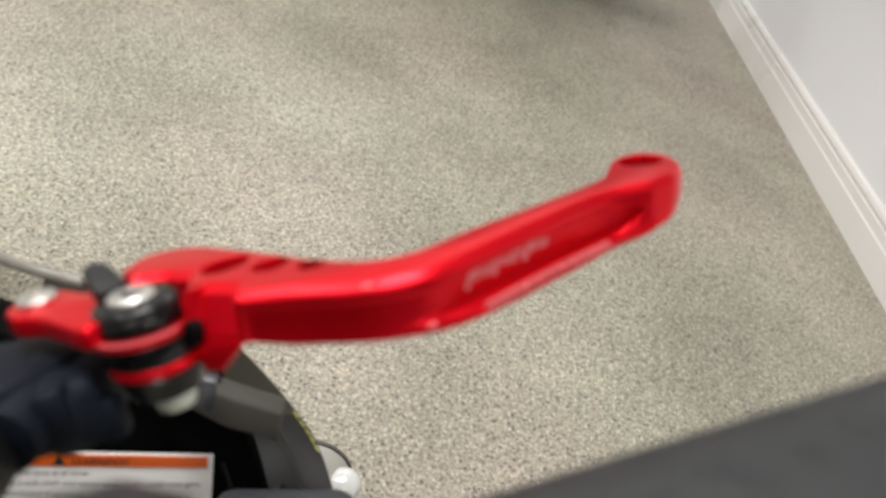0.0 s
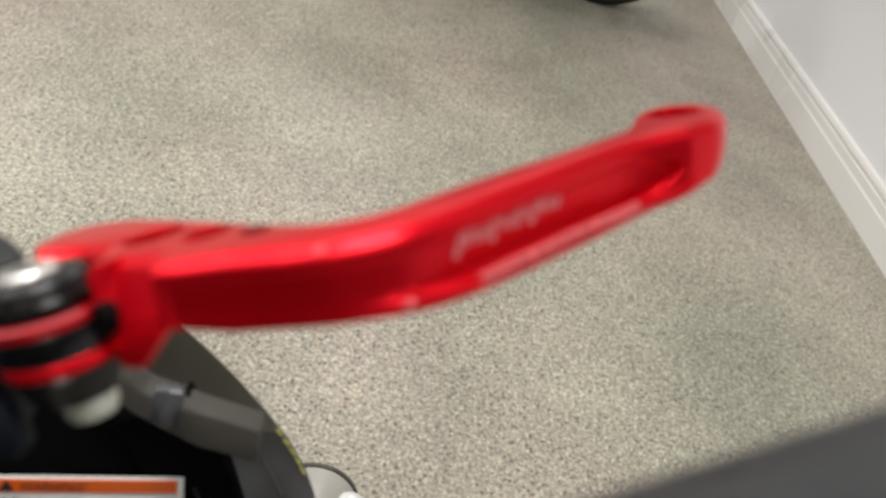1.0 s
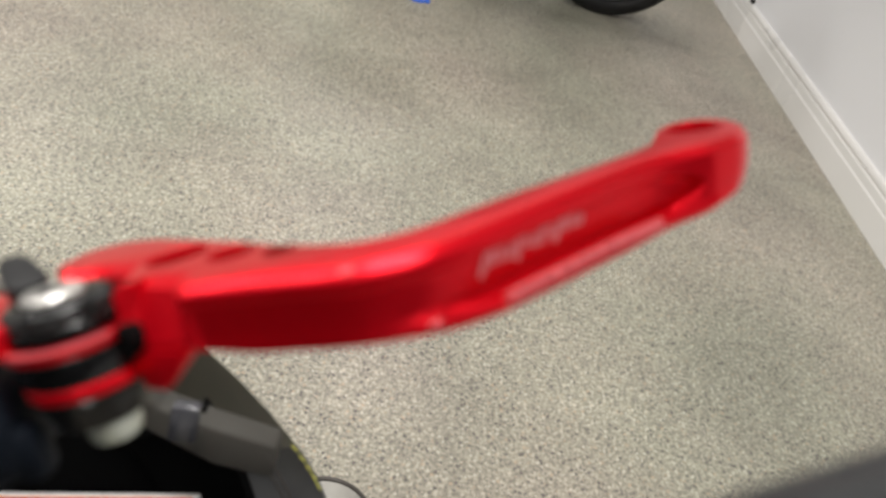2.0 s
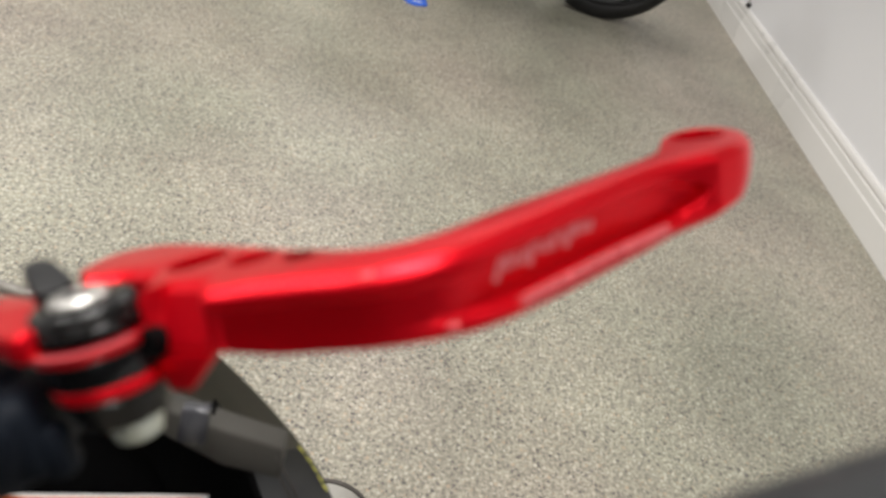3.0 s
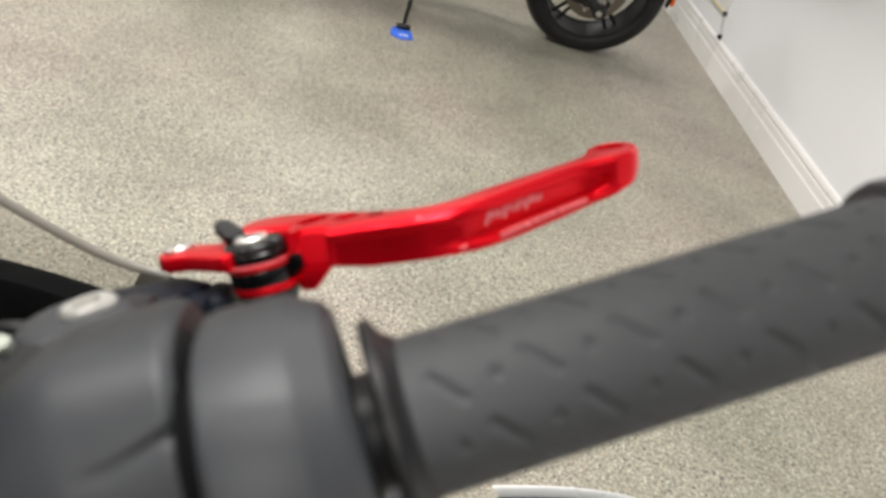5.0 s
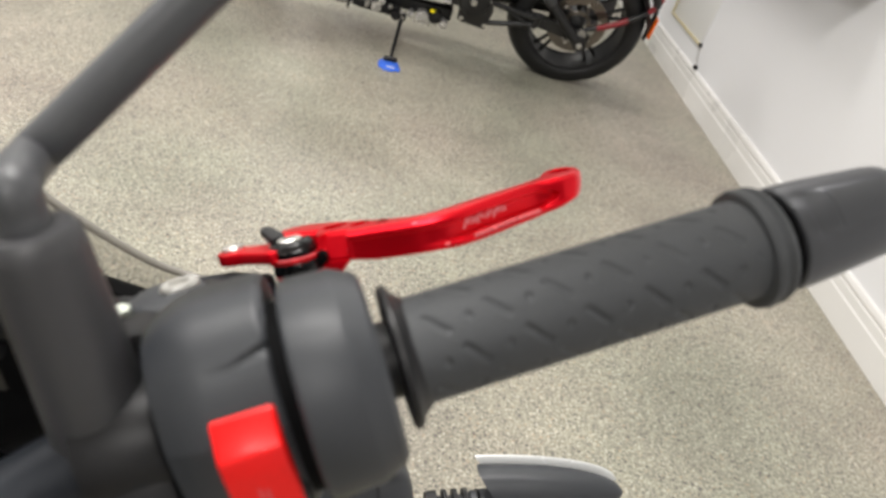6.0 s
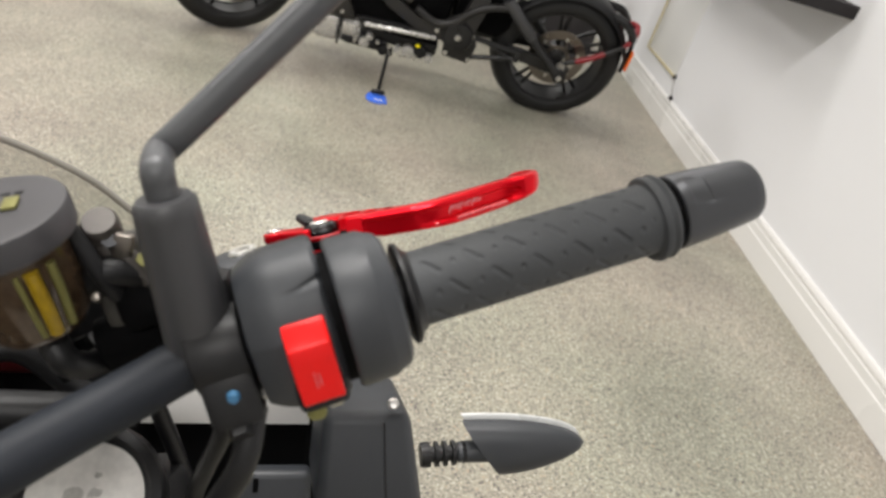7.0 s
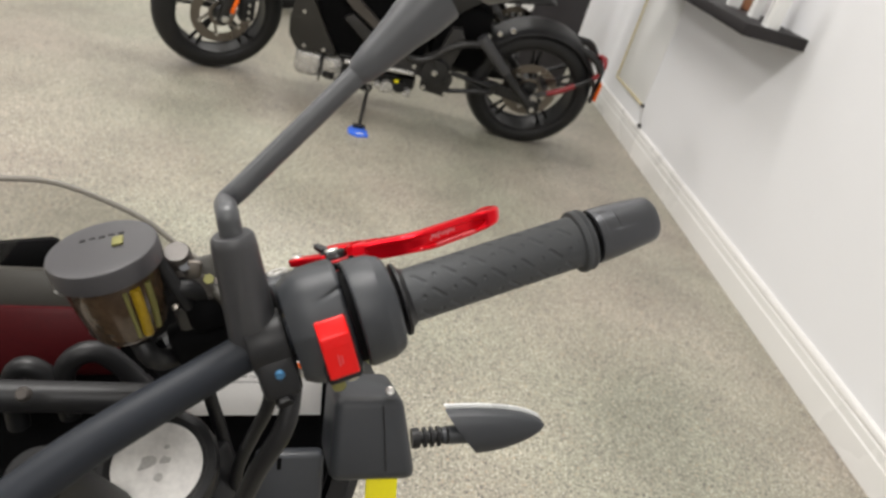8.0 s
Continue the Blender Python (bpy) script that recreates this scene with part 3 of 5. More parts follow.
        P("shock_eye", rod((0.908, side * 0.108, 0.262), (0.908, side * 0.158, 0.262), 0.031, 20, 0.031, 0.005), FRAME, "", shock)
        P("axle_nut", rod((0.905, side * 0.10, 0.298), (0.905, side * 0.122, 0.298), 0.022, 6), STEEL)
    P("inner_mudguard", slab([(0.36, 0.35), (0.58, 0.335), (0.625, 0.40), (0.60, 0.63), (0.36, 0.66)], -0.085, 0.085, 0.012), MATTBLACK, "matt black inner mudguard")
    P("frame_loop", tube([(0.19, -0.142, 0.405), (0.28, -0.144, 0.365), (0.36, -0.144, 0.385), (0.43, -0.144, 0.455), (0.50, -0.140, 0.495), (0.60, -0.132, 0.515)], 0.017, 14, 6), DULLFRAME, "warm grey frame loop")
    for q in ((0.60, 0.545), (0.645, 0.57), (0.70, 0.60)):
        P("mudguard_bolt", rod((q[0], -0.098, q[1]), (q[0], -0.110, q[1]), 0.011, 12), STEEL)
    # middle: pivot plate, case, motor
    P("pivot_plate", slab([(0.35, 0.220), (0.365, 0.212), (0.48, 0.204), (0.495, 0.30), (0.46, 0.36), (0.50, 0.50), (0.47, 0.56), (0.42, 0.55), (0.40, 0.42), (0.30, 0.345), (0.20, 0.36), (0.10, 0.42), (-0.02, 0.50), (-0.06, 0.47), (0.06, 0.375), (0.20, 0.305), (0.35, 0.285)], -0.140, -0.105), DULLFRAME, "dark grey frame side plate")
    P("pivot_plate", slab([(0.36, 0.155), (0.50, 0.165), (0.505, 0.30), (0.47, 0.36), (0.50, 0.50), (0.44, 0.58), (0.36, 0.56), (0.33, 0.40), (0.20, 0.36), (0.0, 0.50), (-0.06, 0.47), (0.06, 0.375), (0.35, 0.285)], 0.100, 0.135), FRAME, "black frame side plate")
    cap = P("pivot_cap", rod((0.398, -0.158, 0.325), (0.398, -0.135, 0.325), 0.066, 36, 0.072, 0.006), FRAME, "round black pivot cap")
    P("pivot_bolt", rod((0.398, -0.166, 0.325), (0.398, -0.157, 0.325), 0.013, 16, 0.015, 0.002), STEEL, "bright pivot bolt", cap)
    for bx, bz in ((0.30, 0.325), (0.365, 0.232), (0.462, 0.34), (0.474, 0.224)):
        P("plate_bolt", rod((bx, -0.143, bz), (bx, -0.133, bz), 0.010, 14), STEEL)
    case = P("battery_case", slab([(-0.245, 0.272), (0.10, 0.282), (0.34, 0.30), (0.34, 0.66), (-0.16, 0.70), (-0.27, 0.62), (-0.285, 0.40)], -0.110, 0.110, 0.018), MATTBLACK, "black battery case")
    P("case_corner", slab([(-0.252, 0.268), (-0.235, 0.262), (-0.06, 0.272), (-0.085, 0.315), (-0.17, 0.45), (-0.20, 0.53), (-0.275, 0.54), (-0.295, 0.41), (-0.290, 0.33)], -0.136, -0.108, 0.006), CASECOVER, "dark grey case corner cover", case)
    P("case_rib", slab([(-0.05, 0.268), (0.25, 0.285), (0.25, 0.305), (-0.05, 0.290)], -0.126, -0.108, 0.004), BLACK, "", case)
    for bx, bz in ((-0.235, 0.455), (-0.215, 0.292), (-0.125, 0.295), (-0.02, 0.545)):
        P("case_bolt", rod((bx, -0.144, bz), (bx, -0.132, bz), 0.008, 12), STEEL, "", case)
    P("frame_beam", slab([(-0.23, 0.705), (-0.17, 0.715), (-0.01, 0.575), (0.17, 0.445), (0.15, 0.415), (-0.03, 0.530)], -0.150, -0.118, 0.008), GREYFRAME, "warm grey frame beam")
    motor = P("motor", join(rod((-0.250, -0.045, 0.192), (-0.03, -0.045, 0.196), 0.072, 28, 0.066, 0.010), box(-0.248, -0.122, -0.128, 0.05, 0.132, 0.262, 0.028, 4), box(-0.124, -0.035, -0.124, 0.05, 0.140, 0.256, 0.020, 3)), CASTSILVER, "bright silver motor casing")
    P("motor_joint", box(-0.130, -0.122, -0.130, 0.052, 0.124, 0.264, 0.003), BLACK, "", motor)
    P("motor_cover", box(-0.116, -0.045, -0.134, -0.10, 0.192, 0.248, 0.012), CASTSILVER, "", motor)
    P("motor_plate", box(-0.110, -0.055, -0.131, -0.118, 0.150, 0.182, 0.004), BLACK, "", motor)
    P("rail", rod((-0.02, -0.135, 0.262), (0.305, -0.135, 0.287), 0.012, 14, 0.012, 0.002), CASTSILVER, "bright lower rail")
    under = P("undertray", join(box(-0.13, 0.33, -0.085, 0.085, 0.165, 0.225, 0.012), box(-0.10, 0.10, -0.10, 0.08, 0.125, 0.19, 0.012)), BLACK, "black undertray with fittings")
    for k, (x, z, r, w, mt) in enumerate(((-0.005, 0.160, 0.024, 0.05, CASTSILVER), (0.015, 0.195, 0.016, 0.06, CASTSILVER), (0.035, 0.165, 0.017, 0.05, BLACK), (0.085, 0.150, 0.022, 0.07, BLACK), (0.15, 0.168, 0.016, 0.05, CASTSILVER), (0.20, 0.17, 0.03, 0.05, CASTSILVER), (0.255, 0.185, 0.03, 0.05, BLACK), (0.30, 0.16, 0.02, 0.05, CASTSILVER))):
        P("fitting", rod((x, -0.095 - w / 2, z), (x, -0.08, z), r, 18, r, 0.004), mt, "", under)
    for x, z in ((0.055, 0.185), (0.11, 0.175), (0.175, 0.15), (0.235, 0.15), (0.0, 0.185)):
        P("fitting_bolt", rod((x, -0.128, z), (x, -0.115, z), 0.009, 12), STEEL, "", under)
    P("yellow_mark", box(0.228, 0.248, -0.129, -0.122, 0.212, 0.226, 0.002), YELLOW, "small yellow mark", under)
    # side stand: out towards the near side, its foot on the puck
    top = M @ Vector((0.115, -0.09, 0.135))
    foot = Vector((0.102, 3.155, 0.030))
    stand = part("side_stand", join(rod(top, foot, 0.0095, 14, 0.008), rod(foot + Vector((-0.028, -0.004, -0.006)), foot + Vector((0.028, 0.004, -0.006)), 0.010, 12, 0.010, 0.003)), FRAME, bike, "thin black side stand")
    part("stand_pivot", rod(top + Vector((0, -0.022, 0)), top + Vector((0, 0.03, 0)), 0.019, 18, 0.019, 0.003), FRAME, stand)
    part("stand_bolt", rod(top + Vector((0, -0.03, -0.002)), top + Vector((0, -0.02, 0)), 0.010, 12), STEEL, stand)
    # front end
    turn = M @ Matrix.Translation(FRONT) @ pose(0, 0, 0, 0, 0, 27)
    for side in (-1, 1):
        fork = part("fork_leg", move(rod((-0.012, side * 0.088, -0.03), (0.09, side * 0.092, 0.30), 0.027, 20, 0.025, 0.003), turn), FRAME, bike, "black fork leg")
        part("fork_tube", move(rod((0.088, side * 0.092, 0.29), (0.21, side * 0.092, 0.68), 0.021, 18), turn), STEEL, fork, "bright fork tube")
        part("reflector", move(box(0.005, 0.024, side * 0.121 - 0.005, side * 0.121 + 0.005, 0.04, 0.115, 0.004), turn @ pose(0, 0, 0, 0, 17, 0)), ORANGE, fork, "amber fork reflector")
        part("axle_cap", move(rod((0, side * 0.072, 0), (0, side * 0.118, 0), 0.018, 16, 0.016, 0.003), turn), STEEL, fork)
        part("caliper", move(join(box(0.065, 0.135, side * 0.085 - 0.028, side * 0.085 + 0.028, -0.01, 0.10, 0.012), box(0.08, 0.12, side * 0.118 - 0.006, side * 0.118 + 0.006, 0.0, 0.09, 0.004)), turn), BLACK, fork, "black front brake caliper")
        for bz in (0.012, 0.045, 0.08):
            part("caliper_bolt", move(rod((0.10, side * 0.122, bz), (0.10, side * 0.130, bz), 0.007, 12), turn), STEEL, fork)
    part("front_mudguard", move(sheet_arc(Vector((0, 0, 0)), 0.312, 0.068, 40, 150, 0.004), turn), FRAME, bike, "black front mudguard")
    # upper body
    P("tank_cover", slab([(-0.26, 0.69), (0.28, 0.67), (0.34, 0.76), (0.20, 0.86), (-0.05, 0.91), (-0.22, 0.88), (-0.30, 0.79)], -0.13, 0.13, 0.045), FRAME, "black tank cover")
    P("seat", slab([(0.22, 0.78), (0.46, 0.74), (0.82, 0.78), (0.92, 0.83), (0.78, 0.855), (0.50, 0.82), (0.30, 0.85)], -0.12, 0.12, 0.03), RUBBER, "black seat")
    P("subframe", slab([(0.34, 0.60), (0.42, 0.58), (0.52, 0.70), (0.86, 0.76), (0.80, 0.79), (0.46, 0.76)], -0.10, 0.10, 0.01), FRAME)
    P("head_lamp", revolve([(-0.06, 0.05), (-0.05, 0.075), (0.05, 0.085), (0.07, 0.06)], (-0.53, 0, 0.84), (1, 0, 0.2), 28), BLACK, "black headlamp")
    P("handlebar", tube([(-0.30, -0.38, 0.96), (-0.36, -0.24, 0.97), (-0.40, -0.08, 0.93), (-0.40, 0.08, 0.93), (-0.36, 0.24, 0.97), (-0.30, 0.38, 0.96)], 0.012, 12), FRAME)
    return bike


far_bike = parked_bike()
puck = thing("stand_puck", "bright blue plastic puck under the side stand on the floor", "puck", (0.102, 3.125, 0))
part("body", join(revolve([(0, 0.050), (0.003, 0.052), (0.010, 0.049), (0.012, 0.045)], (0.10, 3.13, 0), (0, 0, 1), 36, squash=lambda a, s: 1 + 0.12 * math.cos(2 * a)), box(0.06, 0.15, 3.085, 3.115, 0.001, 0.011, 0.004)), BLUE, puck)
part("grip_mark", box(0.092, 0.128, 3.090, 3.099, 0.0112, 0.0128, 0.0005), WHITEPAPER, puck, "pale moulded mark")

back_bike = copy_thing(far_bike, Matrix.Translation((0.29, 4.97, 0)))
tagged(back_bike, "black motorcycle parked in the row behind", "motorcycle")

# ---- the motorcycle whose controls the camera looks at ----
# HB: the bar's own frame. x runs out along the right grip, y forward, z up from the lever's plane; its origin is the grip's inner end.
HB = Matrix(((0.87717, -0.09203, -0.47128, 0.0600), (0.27959, 0.89582, 0.34545, 0.3607), (0.39039, -0.43478, 0.81152, 0.9909), (0, 0, 0, 1)))
bike = thing("motorcycle", "black motorcycle with a red brake lever and dark rubber grip", "motorcycle", (-0.25, 0.1, 0))


def mm(x, y, z):
    """A place in the bar's frame, in millimetres."""
    return Vector((x, y, z)) / 1000


def H(name, bm, material, label="", parent=None, angle=38):
    return part(name, move(bm, HB), material, parent or bike, label, angle)


X = (1, 0, 0)

# handlebar: straight under the controls, then bent inwards to the clamp
H("handlebar", tube([mm(150, 0, 0), mm(60, 0, 0), mm(-40, 0, 0), mm(-88, 0, -1), mm(-120, -6, -6), mm(-178, -30, -15), mm(-232, -46, -30), mm(-290, -52, -40), mm(-350, -44, -34), mm(-420, -10, 20)], [0.0106, 0.0118], 24, 10), BARTUBE, "blue-black painted tubular handlebar")


def grip_mesh():
    """A rubber sleeve with rows of slanted slits and small round dents."""
    length, r0, nu, na = 0.117, 0.0163, 300, 150
    bm = bmesh.new()
    rings = []
    rows = 9
    for i in range(nu + 1):
        s = length * i / nu
        ring = []
        for k in range(na):
            a = 2 * math.pi * k / na
            d = 0.0
            f = a / (2 * math.pi) * rows
            row = math.floor(f)
            y = (f - row - 0.5) * (2 * math.pi * r0 / rows)
            pitch = 0.0185
            x = (s - 0.010 + (row % 2) * pitch / 2) % pitch - pitch / 2
            if 0.006 < s < length - 0.008:
                c, sn = math.cos(-0.95), math.sin(-0.95)
                p, q = c * x - sn * y, sn * x + c * y
                q += 34 * p * p * (1 if p > 0 else -1)
                slit = max(0.0, 1 - (abs(q) / 0.00135) ** 2) * max(0.0, min(1.0, (0.0052 - abs(p)) / 0.0012))
                d -= 0.0008 * slit
                px = (x + pitch * 0.98) % pitch - pitch / 2
                dot = max(0.0, 1 - (px * px + y * y) / 0.0015 ** 2)
                d -= 0.0008 * dot
            r = r0 + d + (0.0004 if s < 0.002 else 0)
            ring.append(bm.verts.new((s, r * math.cos(a) - 0.0013, r * math.sin(a) + 0.0008)))
        rings.append(ring)
    for a_, b_ in zip(rings, rings[1:]):
        for k in range(na):
            bm.faces.new((a_[k], a_[(k + 1) % na], b_[(k + 1) % na], b_[k]))
    return bm


grip = H("grip", grip_mesh(), RUBBER, "dark grey rubber grip with slanted slits", angle=80)
H("flange", revolve([(-0.0030, 0.013), (-0.0030, 0.0210), (-0.0022, 0.0221), (-0.0006, 0.0221), (0.0002, 0.0208), (0.0014, 0.0186), (0.0040, 0.0168), (0.0046, 0.013)], (0, 0, 0), X, 56), BLACK, "black inner flange", grip)
H("outer_collar", revolve([(0.1118, 0.0150), (0.1124, 0.0178), (0.1134, 0.0194), (0.1152, 0.0199), (0.1166, 0.0195), (0.1172, 0.0184), (0.1179, 0.0187), (0.1194, 0.0196), (0.1208, 0.0190), (0.1214, 0.0165), (0.1214, 0.012)], (0, 0, 0), X, 56), RUBBER, "raised rubber collar", grip)
H("end_gap", rod(mm(119, 0, 0), mm(128, 0, 0), 0.0150, 40), MATTBLACK, "black gap before the bar end", grip)
H("throttle_tube", rod(mm(-8, 0, 0), mm(-2.5, 0, 0), 0.0118, 32), BLACK)


def bar_end_mesh():
    """A tapered weight with two milled flats and a rounded rim."""
    def flat(a, s):
        near = max(0.0, math.cos(a - 2.5)) if 0.1300 < s < 0.1390 else 0
        return 1 - 0.028 * ease(0.86, 0.95, near)
    return revolve([(0.1250, 0.0120), (0.1250, 0.0166), (0.1256, 0.0173), (0.1298, 0.0174), (0.1302, 0.0174), (0.1388, 0.0169), (0.1392, 0.0169), (0.1610, 0.0150), (0.1650, 0.0144), (0.1664, 0.0134), (0.1668, 0.0116), (0.1660, 0.0080)], (0, 0, 0), X, 64, squash=flat)


H("bar_end", bar_end_mesh(), BAREND, "satin black aluminium bar-end weight", angle=30)

# throttle housing, right half
def squarish(power, flat=1.0):
    def f(a, s):
        return (abs(math.cos(a)) ** power + abs(math.sin(a)) ** power) ** (-1 / power)
    return f


housing_mesh = revolve([(-0.0300, 0.0200), (-0.0300, 0.0298), (-0.0290, 0.0308), (-0.0270, 0.0312), (-0.0150, 0.0306), (-0.0140, 0.0301), (-0.0084, 0.0276), (-0.0068, 0.0256), (-0.0066, 0.0120)], mm(0, -7, 1.5), X, 64, squash=squarish(2.1))
for v in housing_mesh.verts:  # the upper far corner is squarer than the rest
    y, z = v.co.y + 0.007, v.co.z - 0.0015
    if y > 0 and z > 0:
        c, sn = y / math.hypot(y, z), z / math.hypot(y, z)
        grow = (c ** 2.7 + sn ** 2.7) ** (-1 / 2.7) * (c ** 2.1 + sn ** 2.1) ** (1 / 2.1)
        v.co.y, v.co.z = y * grow - 0.007, z * grow + 0.0015
housing = H("throttle_housing", housing_mesh, PLASTIC, "dark grey throttle housing half", angle=24)
H("seam", revolve([(-0.0337, 0.0266), (-0.0298, 0.0266)], mm(0, -7, 1.5), X, 48, squash=squarish(2.3)), MATTBLACK, "black gap between the housing halves", housing)


def switch_body():
    """The switch box: a rounded block, domed towards the rider, with a scooped crease over the switch."""
    bm = bmesh.new()
    nu, na = 44, 220
    rings = []
    for i in range(nu + 1):
        f = i / nu
        s = -0.0335 - 0.0335 * f
        edge = 1 - 0.16 * max(0, f - 0.55) ** 2 / 0.2025 - 0.05 * max(0, 0.06 - f) / 0.06
        ring = []
        for k in range(na):
            a = 2 * math.pi * k / na
            c, sn = math.cos(a), math.sin(a)
            e = 3.2 if c < 0 < sn else 2.7
            q = (abs(c) ** e + abs(sn) ** e) ** (-1 / e)
            y, z = -0.0255 * c * q, 0.0342 * sn * q
            y -= 0.0015
            if z > 0:
                y += 0.10 * z
            else:
                y -= 0.16 * z
            crease = math.exp(-((z - 0.0178 - 0.0030 * max(0.0, 0.35 - f) / 0.35) / 0.0013) ** 2) if c > 0.2 else 0
            y += 0.0019 * crease * max(0, 1 - f * 1.75)
            ring.append(bm.verts.new((s, y * edge, z * edge + 0.001)))
        rings.append(ring)
    for a_, b_ in zip(rings, rings[1:]):
        for k in range(na):
            bm.faces.new((a_[k], a_[(k + 1) % na], b_[(k + 1) % na], b_[k]))
    bm.faces.new(rings[0][::-1])
    bm.faces.new(rings[-1])
    return bm


switchbox = H("switch_housing", switch_body(), PLASTIC, "dark grey plastic switch housing", angle=40)
# red rocker: two facets that meet in a ridge
rocker_prof = [(-0.0190, 0.0085), (-0.0268, 0.0082), (-0.0322, -0.0010), (-0.0312, -0.0070), (-0.0272, -0.0175), (-0.0245, -0.0262), (-0.0190, -0.0270), (-0.0140, -0.0270), (-0.0140, 0.0085)]
rb = bmesh.new()
ra = [rb.verts.new((-0.0538, y, z)) for y, z in rocker_prof]
rc = [rb.verts.new((-0.0368, y, z)) for y, z in rocker_prof]
rb.faces.new(ra)
rb.faces.new(rc[::-1])
for i in range(len(ra)):
    rb.faces.new((ra[i], rc[i], rc[(i + 1) % len(ra)], ra[(i + 1) % len(ra)]))
bmesh.ops.bevel(rb, geom=rb.edges[:], offset=0.0011, segments=3, profile=0.5, affect="EDGES")
rocker = H("kill_switch", rb, REDPLASTIC, "glossy red rocker switch", switchbox, angle=50)
H("switch_mark", move(join(box(-0.0012, -0.0005, -0.0040, 0.0040, 0.0, 0.0003), box(0.0006, 0.0013, -0.0030, 0.0030, 0.0, 0.0003)), Matrix.Translation((-0.0455, -0.0281, -0.0155)) @ pose(0, 0, 0, 110.5)), PALERED, "pale moulded mark", rocker)
H("switch_frame", box(-0.0556, -0.0350, -0.0235, -0.012, -0.0300, 0.0115, 0.003), BLACK, "", switchbox)
H("start_button", rod(mm(-50, -11, -31), mm(-50.3, -16, -33.5), 0.0040, 20, 0.0042, 0.001), OLIVE, "small olive button", switchbox)
for sx, sy, sz in ((-41.6, -15.5, -28.5), (-66.5, -9, -19)):
    H("housing_screw", rod(mm(sx, sy, sz), mm(sx, sy - 2, sz - 3), 0.0032, 14, 0.0032, 0.0005), STEEL, "", switchbox)

# lever perch and master cylinder on the far side of the bar
perch = H("lever_perch", join(
    rod(mm(-92, 0, 0), mm(-69, 0, 0), 0.0175, 32, 0.0175, 0.002),
    box(-0.0905, -0.070, 0.012, 0.062, 0.000, 0.027, 0.004),
    box(-0.083, -0.052, 0.038, 0.068, 0.004, 0.0262, 0.005)), BLACK, "black cast lever perch")
H("perch_arm", join(
    rod(mm(-54, 62, 13), mm(-49, 84, 14), 0.0075, 18, 0.0070, 0.001),
    box(-0.0550, -0.0368, 0.0680, 0.0880, 0.0030, 0.0180, 0.0034, 3),
    box(-0.0480, -0.0415, 0.0640, 0.0720, 0.0105, 0.0190, 0.0020),
    box(-0.0400, -0.0345, 0.0690, 0.0760, 0.0020, 0.0120, 0.0022),
    rod(mm(-61, 72, 16), mm(-56, 74, 2), 0.0046, 18, 0.0052, 0.002),
    rod(mm(-49.6, 90.4, 1), mm(-49.6, 90.4, 8), 0.0070, 6, 0.0070, 0.0008)), NAVY, "blue-black perch arm with its bosses", perch)
H("perch_boot", revolve([(-0.0090, 0.0025), (-0.0084, 0.0050), (-0.006, 0.0068), (-0.0015, 0.0076), (0.003, 0.0073), (0.006, 0.0058), (0.0074, 0.003), (0.0078, 0.001)], mm(-46.0, 72.5, 11.5), (0.15, -0.2, 0.95), 32), NAVY, "rounded black rubber boot", perch)
yoke = bmesh.new()
low_y = [yoke.verts.new(mm(*q)) for q in ((-80, 54, 10), (-57, 52, 10), (-41, 84, 12), (-52, 99, 12), (-75, 86, 11))]
top_y = [yoke.verts.new(mm(*q)) for q in ((-80, 54, 26), (-57, 52, 24), (-42, 84, 19), (-52, 98, 19.5), (-74, 86, 25))]
for k in range(5):
    yoke.faces.new((low_y[k], low_y[(k + 1) % 5], top_y[(k + 1) % 5], top_y[k]))
yoke.faces.new(low_y[::-1])
yoke.faces.new(top_y)
bmesh.ops.bevel(yoke, geom=yoke.edges[:], offset=0.0018, segments=3, profile=0.5, affect="EDGES")
H("perch_yoke", yoke, NAVY, "blue-black yoke that holds the lever", perch)
H("perch_bolt", revolve([(0, 0.0066), (0.0012, 0.0068), (0.0024, 0.0058), (0.0024, 0.0034), (0.0008, 0.0030)], mm(-64.5, 47.5, 28.8), (0.05, -0.2, 1), 28, squash=lambda a, s: 0.86 + 0.16 * math.cos(2 * a)), STEEL, "bright oval-headed bolt", perch)
H("perch_cap", revolve([(0.0, 0.0150), (0.006, 0.0160), (0.012, 0.0155), (0.0165, 0.0135), (0.0182, 0.0110), (0.0186, 0.0060)], mm(-70, 49, 11), (0.05, -0.12, 1), 36), PLASTIC, "dark grey rounded cap", perch)
cyl = H("master_cylinder", join(rod(mm(-138, 52, 4), mm(-72, 57, 8), 0.0135, 26, 0.0120, 0.003), box(-0.122, -0.095, 0.030, 0.072, 0.010, 0.032, 0.006), rod(mm(-142, 52, 4), mm(-158, 50, 2), 0.009, 6)), MATTBLACK, "black brake master cylinder", perch)
H("plunger_boot", revolve([(0, 0.0085), (0.003, 0.0085), (0.005, 0.0070), (0.008, 0.0085), (0.010, 0.0068), (0.013, 0.0075), (0.016, 0.005)], mm(-74, 58, 10), (0.9, 0.35, 0.1), 24), MATTBLACK, "black rubber bellows", cyl)
H("banjo_bolt", rod(mm(-104, 44, 31), mm(-104, 43, 39), 0.0062, 6), STEEL, "bright banjo bolt", cyl)
H("brass_nut", rod(mm(-89, 38, 26), mm(-88, 36, 31), 0.0042, 6), YELLOW, "yellow-marked nut", perch)
H("beige_nut", rod(mm(-83, 38, 24), mm(-82, 36, 30), 0.0034, 6), NUT, "pale nut", perch)
